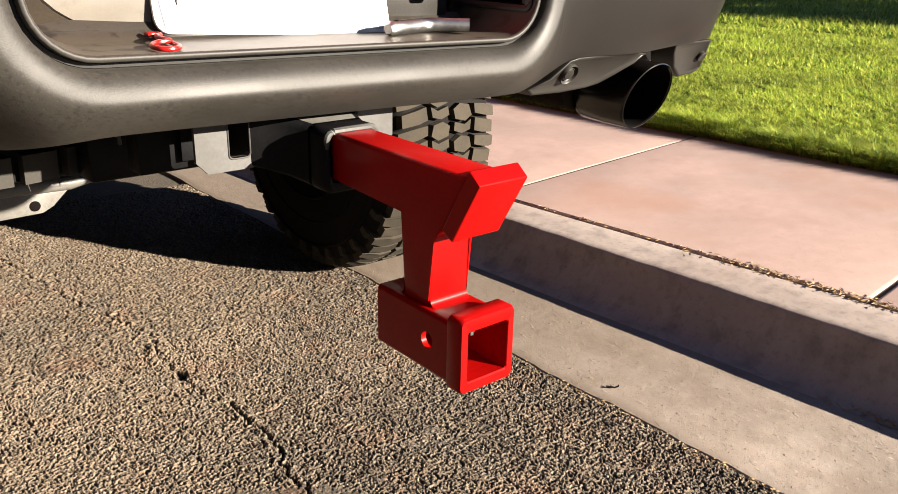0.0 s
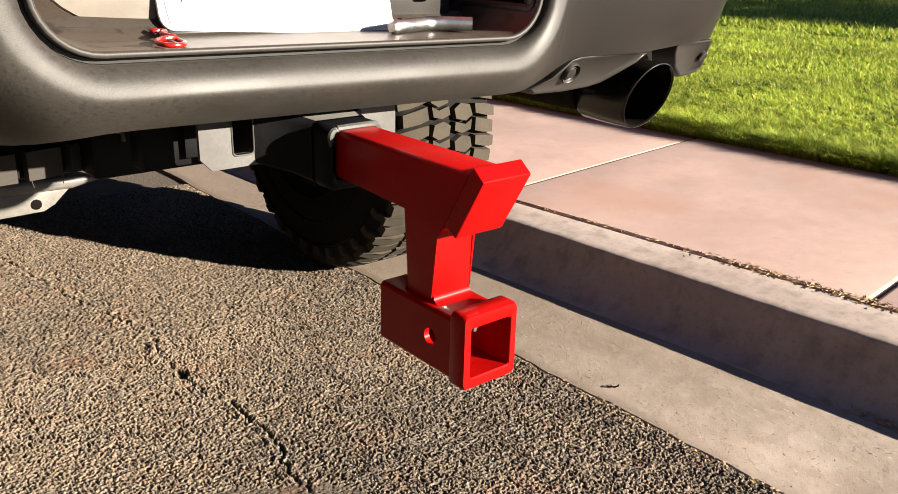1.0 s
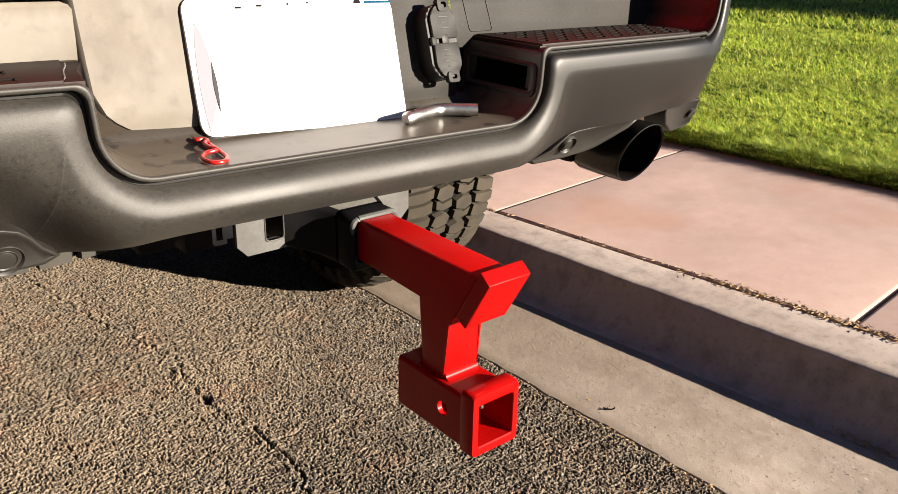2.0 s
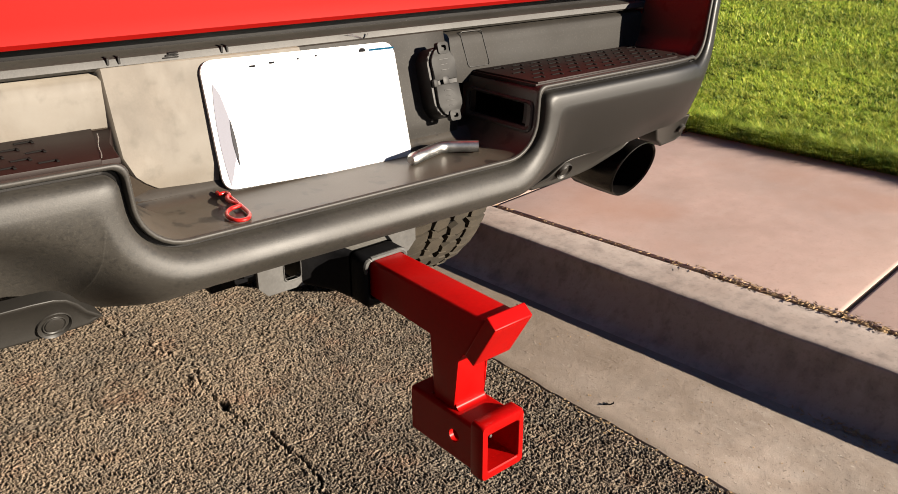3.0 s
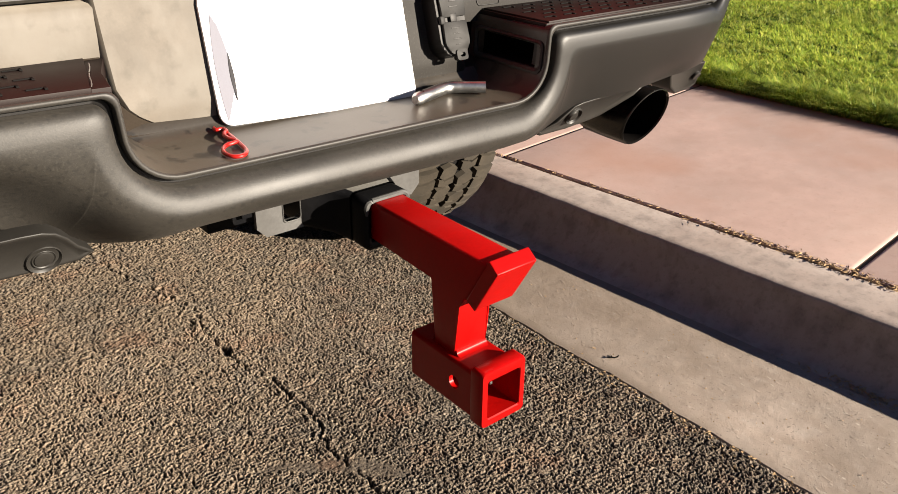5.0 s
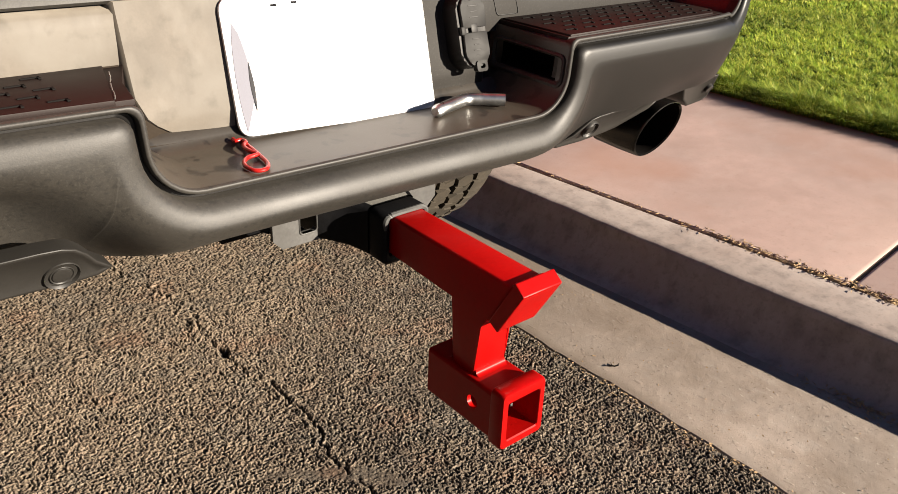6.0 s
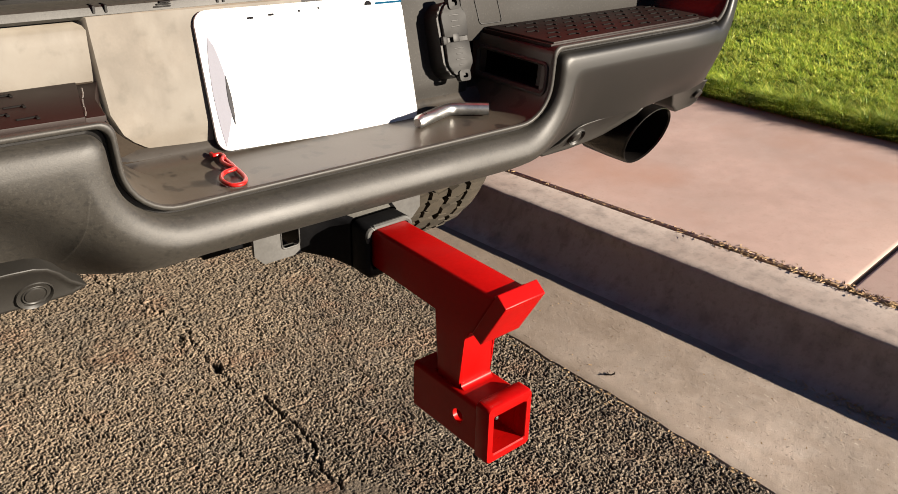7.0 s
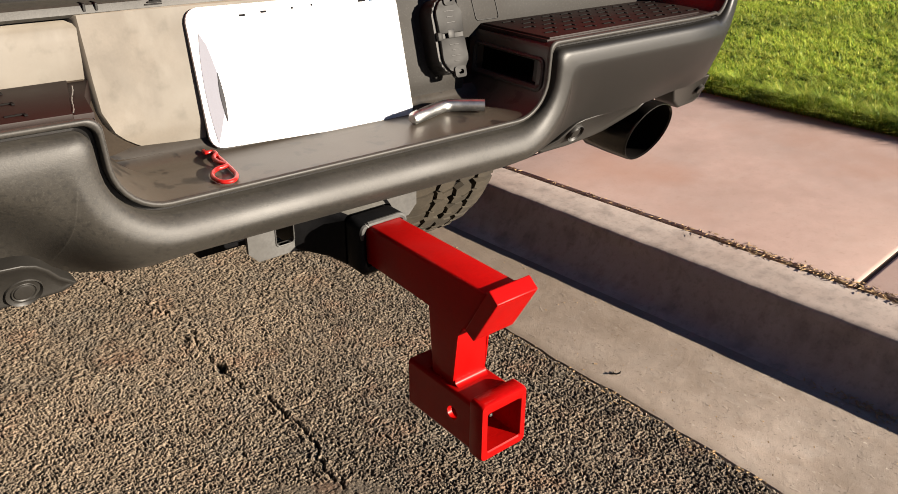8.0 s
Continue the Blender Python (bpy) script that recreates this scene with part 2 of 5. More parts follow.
for concrete, dark, grey, pale in ((CONCRETE, (0.132, 0.099, 0.0726), (0.2244, 0.198, 0.1749), (0.3432, 0.297, 0.2574)),
                                   (KERB_CONCRETE, (0.1254, 0.0924, 0.0759), (0.2772, 0.2211, 0.1914), (0.363, 0.2904, 0.2508)),
                                   (PINK_CONCRETE, (0.2244, 0.1485, 0.1188), (0.2838, 0.2145, 0.1914), (0.3828, 0.2937, 0.2541))):
    weather(concrete, grey, 1.3, 0.44, 0.64, 0.35)
    weather(concrete, dark, 4.5, 0.52, 0.82, 0.45, detail=9)
    weather(concrete, pale, 17.0, 0.52, 0.80, 0.45, stretch=(0.6, 1.2, 1.0), detail=9)
    weather(concrete, dark, 60.0, 0.58, 0.74, 0.25, detail=4)
    weather(concrete, dark, 190.0, 0.62, 0.68, 0.2, detail=2)
weather(CONCRETE, (0.120, 0.092, 0.064), 3.4, 0.47, 0.66, 0.34, stretch=(1.0, 0.7, 1.0), detail=9)
weather(CONCRETE, (0.1914, 0.1452, 0.1089), 11.0, 0.48, 0.66, 0.4, detail=8)
weather(CONCRETE, (0.33, 0.2904, 0.2541), 26.0, 0.54, 0.78, 0.45, stretch=(1.3, 0.8, 1.0), detail=10)
weather(KERB_CONCRETE, (0.05148, 0.04118, 0.03604), 17.0, 0.50, 0.68, 0.32, stretch=(1.0, 1.0, 0.55), detail=9)
weather(KERB_CONCRETE, (0.06, 0.048, 0.042), 55.0, 0.55, 0.68, 0.2, detail=5)
weather(PINK_CONCRETE, (0.3168, 0.165, 0.1089), 1.3, 0.50, 0.64, 0.5)
def grit(m, scale, low, high, depth, stretch=(1, 1, 1), strength=1.0):
    """Small scattered ridges and grains that stand up from a surface."""
    n, l = m.node_tree.nodes, m.node_tree.links
    bs = n["Principled BSDF"]
    old = bs.inputs["Normal"].links[0].from_socket
    tc = n.new("ShaderNodeTexCoord")
    mp = n.new("ShaderNodeMapping")
    mp.inputs["Scale"].default_value = stretch
    mp.inputs["Rotation"].default_value = (0, 0, 0.5)
    l.new(tc.outputs["Object"], mp.inputs["Vector"])
    no = n.new("ShaderNodeTexNoise")
    no.inputs["Scale"].default_value = scale
    no.inputs["Detail"].default_value = 4
    l.new(mp.outputs[0], no.inputs["Vector"])
    mr = n.new("ShaderNodeMapRange")
    mr.inputs["From Min"].default_value, mr.inputs["From Max"].default_value = low, high
    l.new(no.outputs["Fac"], mr.inputs["Value"])
    bp = n.new("ShaderNodeBump")
    bp.inputs["Strength"].default_value = strength
    bp.inputs["Distance"].default_value = depth
    l.new(mr.outputs[0], bp.inputs["Height"])
    l.new(old, bp.inputs["Normal"])
    l.new(bp.outputs[0], bs.inputs["Normal"])


grit(CONCRETE, 24.0, 0.40, 0.62, 0.0016, strength=0.35)
grit(CONCRETE, 70.0, 0.63, 0.70, 0.0014, stretch=(1.0, 0.45, 1.0), strength=0.55)
grit(CONCRETE, 420.0, 0.56, 0.66, 0.0006, strength=0.5)
grit(CONCRETE, 150.0, 0.66, 0.72, 0.0012, strength=0.6)
weather(CONCRETE, (0.085, 0.066, 0.048), 120.0, 0.64, 0.70, 0.6, detail=3)
weather(CONCRETE, (0.40, 0.36, 0.31), 85.0, 0.66, 0.72, 0.6, stretch=(1.0, 0.5, 1.0), detail=4)
grit(KERB_CONCRETE, 40.0, 0.40, 0.62, 0.0012, strength=0.10)
tinted_by(CONCRETE, "film", (0.114, 0.086, 0.062))
broomed(PINK_CONCRETE, 19.0, 33.0, 0.06)
ASPHALT = asphalt_material()


for plastic in (PLASTIC, PLASTIC_MID, STEP_MAT):
    weather(plastic, (0.040, 0.037, 0.031), 330.0, 0.57, 0.68, 0.45, detail=2)
    weather(plastic, (0.0103, 0.0098, 0.0092), 5.0, 0.52, 0.72, 0.45)
weather(PLASTIC, (0.030, 0.027, 0.022), 90.0, 0.54, 0.70, 0.35, detail=8)
weather(PLASTIC, (0.0090, 0.0085, 0.0076), 190.0, 0.54, 0.64, 0.50, detail=5)
# the right wing is darker and smoother than the rest
tinted_by(PLASTIC, "right_wing", (0.0056, 0.0052, 0.0046), 0.85)
smoothed_by(PLASTIC, "right_wing", 0.46)
weather(PLASTIC_TAN, (0.172, 0.157, 0.133), 6.0, 0.48, 0.62, 0.8)
weather(PLASTIC_TAN, (0.070, 0.058, 0.046), 9.0, 0.52, 0.70, 0.55, stretch=(1.4, 1.0, 0.6), detail=9)
weather(PLASTIC_TAN, (0.058, 0.050, 0.037), 34.0, 0.57, 0.74, 0.42, detail=9)
weather(PLASTIC_TAN, (0.20, 0.182, 0.155), 24.0, 0.55, 0.70, 0.5, stretch=(1.0, 1.0, 0.35), detail=9)
weather(STEP_MAT, (0.0046, 0.0041, 0.0036), 22.0, 0.60, 0.66, 0.7)
weather(STEP_MAT, (0.0046, 0.0041, 0.0036), 41.0, 0.63, 0.68, 0.6, detail=3)


def grass_material():
    m = bpy.data.materials.new("grass_blades")
    m.use_nodes = True
    n, l = m.node_tree.nodes, m.node_tree.links
    bs = n["Principled BSDF"]
    geo = n.new("ShaderNodeNewGeometry")
    ramp = n.new("ShaderNodeValToRGB")
    e = ramp.color_ramp.elements
    e[0].position, e[0].color = 0.0, (0.085, 0.185, 0.013, 1)
    e[1].position, e[1].color = 1.0, (0.60, 0.57, 0.10, 1)
    mid = e.new(0.55)
    mid.color = (0.29, 0.39, 0.030, 1)
    l.new(geo.outputs["Random Per Island"], ramp.inputs["Fac"])
    tc = n.new("ShaderNodeTexCoord")
    no = n.new("ShaderNodeTexNoise")
    no.inputs["Scale"].default_value = 1.6
    no.inputs["Detail"].default_value = 4
    l.new(tc.outputs["Object"], no.inputs["Vector"])
    mr = n.new("ShaderNodeMapRange")
    mr.inputs["From Min"].default_value, mr.inputs["From Max"].default_value = 0.35, 0.65
    mr.inputs["To Min"].default_value, mr.inputs["To Max"].default_value = 0.75, 1.2
    l.new(no.outputs["Fac"], mr.inputs["Value"])
    mx = n.new("ShaderNodeMixRGB")
    mx.blend_type, mx.inputs["Fac"].default_value = "MULTIPLY", 1.0
    l.new(ramp.outputs[0], mx.inputs["Color1"])
    l.new(mr.outputs[0], mx.inputs["Color2"])
    l.new(mx.outputs[0], bs.inputs["Base Color"])
    bs.inputs["Roughness"].default_value = 0.5
    tr = n.new("ShaderNodeBsdfTranslucent")
    l.new(mx.outputs[0], tr.inputs["Color"])
    ms = n.new("ShaderNodeMixShader")
    ms.inputs["Fac"].default_value = 0.22
    l.new(bs.outputs[0], ms.inputs[1])
    l.new(tr.outputs[0], ms.inputs[2])
    l.new(ms.outputs[0], n["Material Output"].inputs["Surface"])
    return m


GRASS = grass_material()


# ---------------------------------------------------------------- mesh helpers
def part(name, bm, mat, parent=None, label="", smooth=True, angle=35):
    """Links a bmesh as one mesh object under a thing or a part."""
    me = bpy.data.meshes.new(name)
    bmesh.ops.recalc_face_normals(bm, faces=bm.faces[:])
    bm.to_mesh(me)
    bm.free()
    me.materials.append(mat)
    if smooth:
        me.shade_smooth()
        me.set_sharp_from_angle(angle=radians(angle))
    ob = new(name, me)
    ob.parent = parent
    if label:
        ob["label"] = label
    return ob


def thing(name, x, y, z, label, category, group="", kind=""):
    ob = new(name)
    ob.location = (x, y, z)
    ob.empty_display_size = 0.05
    return tagged(ob, label, category, group, kind)


def sm(a, b, x):
    t = min(1.0, max(0.0, (x - a) / (b - a)))
    return t * t * (3 - 2 * t)


def box(x0, x1, y0, y1, z0, z1, bevel=0.003, seg=2, bm=None, m=None):
    bm = bm or bmesh.new()
    made = bmesh.ops.create_cube(bm, size=1.0)["verts"]
    for v in made:
        v.co = Vector(((x0 + x1) / 2 + v.co.x * (x1 - x0), (y0 + y1) / 2 + v.co.y * (y1 - y0), (z0 + z1) / 2 + v.co.z * (z1 - z0)))
    if bevel:
        edges = list({e for v in made for e in v.link_edges})
        out = bmesh.ops.bevel(bm, geom=edges, offset=bevel, segments=seg, affect="EDGES", profile=0.5)
        made = list({v for f in out["faces"] for v in f.verts} | {v for v in made if v.is_valid})
    if m is not None:
        bmesh.ops.transform(bm, matrix=m, verts=[v for v in made if v.is_valid])
    return bm


def grid(rows, bm=None, closed=False):
    """Quads between rows of points."""
    bm = bm or bmesh.new()
    vs = [[bm.verts.new(p) for p in r] for r in rows]
    for a, b in zip(vs, vs[1:]):
        k = len(a)
        for i in range(k if closed else k - 1):
            j = (i + 1) % k
            q = [a[i], a[j], b[j], b[i]]
            bm.faces.new(q)
    return bm


def fan(bm, ring):
    bm.faces.new([bm.verts.new(p) for p in ring])


def bmesh_thick(bm, by):
    bmesh.ops.solidify(bm, geom=bm.faces[:], thickness=by)
    return bm


def prism(poly, axis, a, b, bevel=0.0, bm=None, seg=2):
    """A flat outline drawn out along an axis from a to b."""
    bm = bm or bmesh.new()

    def at(p, w):
        if axis == "x":
            return (w, p[0], p[1])
        if axis == "y":
            return (p[0], w, p[1])
        return (p[0], p[1], w)
    lo = [bm.verts.new(at(p, a)) for p in poly]
    hi = [bm.verts.new(at(p, b)) for p in poly]
    faces = [bm.faces.new(lo), bm.faces.new(hi[::-1])]
    for i in range(len(poly)):
        j = (i + 1) % len(poly)
        faces.append(bm.faces.new((lo[i], hi[i], hi[j], lo[j])))
    if bevel:
        edges = list({e for f in faces for e in f.edges})
        bmesh.ops.bevel(bm, geom=edges, offset=bevel, segments=seg, affect="EDGES", profile=0.5)
    return bm


def rounded(x0, x1, z0, z1, r, seg=5):
    """The outline of a rectangle with round corners."""
    out = []
    for cx, cz, a0 in ((x1 - r, z1 - r, 0), (x0 + r, z1 - r, 90), (x0 + r, z0 + r, 180), (x1 - r, z0 + r, 270)):
        for i in range(seg + 1):
            a = radians(a0 + 90 * i / seg)
            out.append((cx + r * math.cos(a), cz + r * math.sin(a)))
    return out


def tube(points, radius, seg=10, bm=None, caps=True):
    """A round bar along a line of points; radius may be one for each point."""
    bm = bm or bmesh.new()
    pts = [Vector(p) for p in points]
    rads = radius if isinstance(radius, (list, tuple)) else [radius] * len(pts)
    up = Vector((0.13, 0.21, 0.97)).normalized()
    rows = []
    for i, p in enumerate(pts):
        d = (pts[min(i + 1, len(pts) - 1)] - pts[max(i - 1, 0)]).normalized()
        if abs(d.dot(up)) > 0.95:
            up = Vector((0.97, 0.1, 0.2)).normalized()
        u = (up - d * up.dot(d)).normalized()
        w = d.cross(u)
        rows.append([p + rads[i] * (math.cos(2 * math.pi * k / seg) * u + math.sin(2 * math.pi * k / seg) * w) for k in range(seg)])
    grid(rows, bm, closed=True)
    if caps:
        fan(bm, rows[0])
        fan(bm, rows[-1])
        bmesh.ops.remove_doubles(bm, verts=bm.verts[:], dist=1e-6)
    return bm


def lathe(profile, axis="x", seg=48, centre=(0, 0, 0), closed=False):
    """Turns a profile of (along, radius) round an axis."""
    rows = []
    for a, r in profile:
        row = []
        for k in range(seg):
            q = 2 * math.pi * k / seg
            c, s = r * math.cos(q), r * math.sin(q)
            p = {"x": (a, c, s), "y": (c, a, s), "z": (c, s, a)}[axis]
            row.append((p[0] + centre[0], p[1] + centre[1], p[2] + centre[2]))
        rows.append(row)
    if closed:
        rows.append(rows[0])
    return grid(rows, closed=True)


def numpy_mesh(name, verts, faces, mat, smooth=False):
    """A mesh from arrays of places and of quads or triangles."""
    me = bpy.data.meshes.new(name)
    k = faces.shape[1]
    me.vertices.add(len(verts))
    me.vertices.foreach_set("co", verts.astype(np.float32).ravel())
    me.loops.add(faces.size)
    me.loops.foreach_set("vertex_index", faces.astype(np.int32).ravel())
    me.polygons.add(len(faces))
    me.polygons.foreach_set("loop_start", np.arange(0, faces.size, k, dtype=np.int32))
    me.update(calc_edges=True)
    me.polygons.foreach_set("use_smooth", np.full(len(faces), smooth, dtype=bool))
    me.materials.append(mat)
    return new(name, me)


def lattice_noise(x, y, size, seed):
    """Smooth gradient noise on a plane, about -1 to 1."""
    rng = np.random.default_rng(seed)
    ang = rng.uniform(0, 2 * np.pi, (256, 256))
    gx, gy = np.cos(ang), np.sin(ang)
    u, v = x / size, y / size
    i, j = np.floor(u).astype(int), np.floor(v).astype(int)
    f, g = u - i, v - j
    s, t = f * f * f * (f * (f * 6 - 15) + 10), g * g * g * (g * (g * 6 - 15) + 10)

    def dot(a, b):
        p, q = (i + a) % 256, (j + b) % 256
        return gx[p, q] * (f - a) + gy[p, q] * (g - b)
    lo = dot(0, 0) * (1 - s) + dot(1, 0) * s
    hi = dot(0, 1) * (1 - s) + dot(1, 1) * s
    return 1.5 * (lo * (1 - t) + hi * t)


# ---------------------------------------------------------------- ground, gutter, kerb, pavement, lawn
def fall(x):
    """The road's height: it falls towards the gutter."""
    return -0.024 * sm(0.15, 0.85, x)


def line_x(x_mid, slope, y):
    """A kerb line: its own slope near by, the common one beyond."""
    near = min(3.2, max(-1.2, y))
    return x_mid + slope * (near - 0.5) - 0.085 * (y - near)


def gutter_edge(y):
    return line_x(0.775, -0.012, y) + 0.003 * math.sin(7.3 * y) + 0.0022 * math.sin(19 * y + 1) + 0.0016 * math.sin(47 * y + 2) + 0.0012 * math.sin(83 * y)


def flow_line(y):
    return line_x(1.240, -0.083, y)


def kerb_crest(y):
    return line_x(1.322, -0.074, y)


def kerb_back(y):
    return line_x(1.498, -0.105, y)


def lawn_edge(y):
    return line_x(2.875, -0.088, y)


STATIONS = [-40, -15, -6, -3] + [-1.0 + 0.025 * i for i in range(140)] + [2.55 + 0.1 * i for i in range(16)] + [5, 8, 15, 40]


def road():
    rows = []
    for y in (-60, -20, -8, -3, -1, 0, 1, 2, 3, 5, 10, 25, 60):
        e = gutter_edge(y) + 0.05
        rows.append([(x, y, fall(x) - 0.012) for x in (-60, -20, -8, -3, -1, 0.1, 0.3, 0.5, e)])
    ob = part("road", grid(rows), ASPHALT_FAR, smooth=True)
    tagged(ob, "sunlit worn grey-brown asphalt road surface", "road", kind="structure")
    # the worn surface near by, as real relief
    worn_patch(-0.62, 0.80, -0.30, 1.20, 0.00185)
    worn_patch(-0.62, 0.80, 1.20, 2.60, 0.0030)


def worn_patch(x_from, x_to, y_from, y_to, step):
    xs = np.linspace(x_from, x_to, round((x_to - x_from) / step) + 1)
    ys = np.linspace(y_from, y_to, round((y_to - y_from) / step) + 1)
    x, y = np.meshgrid(xs, ys)
    wx = x + 0.003 * lattice_noise(x, y, 0.017, 3)
    wy = y + 0.003 * lattice_noise(x, y, 0.015, 4)
    ridge = 1 - 2.2 * np.abs(lattice_noise(wx, wy, 0.0088, 5))
    ridge2 = 1 - 2.2 * np.abs(lattice_noise(wx, wy, 0.0054, 6))
    lump = lattice_noise(x, y, 0.055, 7)
    swell = lattice_noise(x, y, 0.35, 8)
    rough = 0.5 + 0.5 * np.clip(lattice_noise(x, y, 0.21, 9) + 0.35, 0, 1)
    near = np.clip((x - 0.45) / 0.3, 0, 1)
    h = 0.0064 * (0.55 * ridge + 0.45 * ridge2) * (0.75 + 0.5 * rough + 0.35 * near) + 0.0008 * lump + 0.0016 * swell
    # darker colour where the relief lies low
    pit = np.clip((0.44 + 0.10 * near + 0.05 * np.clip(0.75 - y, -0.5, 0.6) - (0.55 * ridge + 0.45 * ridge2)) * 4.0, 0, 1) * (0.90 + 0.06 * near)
    seal = np.clip(0.35 + 0.75 * lattice_noise(x, y, 0.42, 31) + 0.3 * lattice_noise(x, y, 0.13, 32) + 1.1 * (x - 0.12) - 0.5 * (y - 0.75), 0, 1)
    # the crack that runs along the road
    cy = np.array([-0.4, 0.30, 0.417, 0.489, 0.562, 0.64, 0.727, 0.791, 0.86, 0.947, 1.033, 1.156, 1.267, 1.346, 1.53, 1.672, 2.03, 2.8])
    cx = np.array([0.05, 0.10, 0.089, 0.081, 0.078, 0.104, 0.112, 0.103, 0.106, 0.080, 0.074, 0.072, 0.100, 0.078, 0.032, 0.000, -0.06, -0.20])
    at = np.interp(y, cy, cx) + 0.004 * lattice_noise(y, y * 0 + 1.7, 0.05, 11) + 0.009 * lattice_noise(y, y * 0 + 2.7, 0.022, 12) + 0.005 * lattice_noise(x, y, 0.008, 18)
    wide = 0.0024 + 0.0026 * np.clip(lattice_noise(y, y * 0 + 5.1, 0.10, 13) + 0.1, 0, 1) + 0.0014 * (y < 0.84)
    spot = 0.013 * np.exp(-((y - 1.035) / 0.02) ** 2)
    deep = np.clip(1.1 - np.abs(x - at) / (wide + spot), 0, 1)
    gap = np.clip(3.0 * (lattice_noise(y, y * 0 + 8.3, 0.045, 14) + 0.12 + 0.22 * (y < 1.25) + 0.4 * (y < 0.90) + 0.8 * np.exp(-((y - 1.035) / 0.03) ** 2)), 0, 1)
    # crumbled, raised edges
    lips = np.clip(1 - np.abs(np.abs(x - at) - 0.011) / 0.010, 0, 1) * np.clip(lattice_noise(x, y, 0.03, 41) + 0.25, 0, 1)
    h += 0.0055 * lips
    pit = pit * (1 - 0.6 * lips)
    h -= 0.013 * deep * gap
    pit = np.maximum(pit, np.clip(1.8 * deep * gap, 0, 1))
    # a side branch
    by = 0.786 + 0.010 * lattice_noise(x, x * 0 + 3.3, 0.04, 15)
    side = np.clip(1.2 - np.abs(y - by) / 0.004, 0, 1) * (x > 0.10) * (x < 0.24)
    h -= 0.004 * side
    pit = np.maximum(pit, 0.7 * side)
    # an old smear of cement, smoother and darker
    mid = np.interp(x, [-0.10, -0.03, 0.05, 0.12, 0.18], [0.598, 0.578, 0.515, 0.455, 0.39])
    half = np.interp(x, [-0.10, -0.06, -0.02, 0.05, 0.11, 0.15, 0.18], [0.0, 0.008, 0.016, 0.022, 0.034, 0.026, 0.0]) + 0.007 * lattice_noise(x, y, 0.03, 42)
    smear = np.clip((half - 0.77 * np.abs(y - mid)) / 0.008, 0, 1) * np.clip(1 - 1.5 * deep * gap, 0, 1)
    h = h * (1 - 0.72 * smear) + 0.0012 * smear
    pit = pit * (1 - 0.62 * smear)
    seal = np.maximum(seal, smear)
    z = h - 0.024 * np.clip((x - 0.15) / 0.7, 0, 1) ** 2 * (3 - 2 * np.clip((x - 0.15) / 0.7, 0, 1))
    edge = np.array([gutter_edge(v) for v in ys])[:, None]
    z = np.where(x > edge - 0.007, z - np.clip((x - edge + 0.007) / 0.006, 0, 1) * 0.010, z)
    # the outer rim runs down into the plain road
    rim = np.minimum(np.minimum(x + 0.62, y + 0.30), 2.60 - y)
    z = z - 0.014 * np.clip(1 - rim / 0.06, 0, 1) ** 1.5
    ny, nx = x.shape
    idx = np.arange(nx * ny).reshape(ny, nx)
    quads = np.stack([idx[:-1, :-1], idx[:-1, 1:], idx[1:, 1:], idx[1:, :-1]], -1).reshape(-1, 4)
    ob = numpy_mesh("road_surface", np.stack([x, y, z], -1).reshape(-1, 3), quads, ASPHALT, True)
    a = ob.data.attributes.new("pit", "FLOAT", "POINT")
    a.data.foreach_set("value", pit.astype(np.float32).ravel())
    # thin pale veins where the relief stands highest
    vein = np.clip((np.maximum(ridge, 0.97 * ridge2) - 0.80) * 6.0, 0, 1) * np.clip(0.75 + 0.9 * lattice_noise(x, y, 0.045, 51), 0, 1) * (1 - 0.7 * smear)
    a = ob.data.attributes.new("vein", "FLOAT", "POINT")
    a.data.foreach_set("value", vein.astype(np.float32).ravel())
    a = ob.data.attributes.new("seal", "FLOAT", "POINT")
    a.data.foreach_set("value", seal.astype(np.float32).ravel())
    tagged(ob, "rough weathered asphalt with a long dark crack", "road", kind="structure")


road()


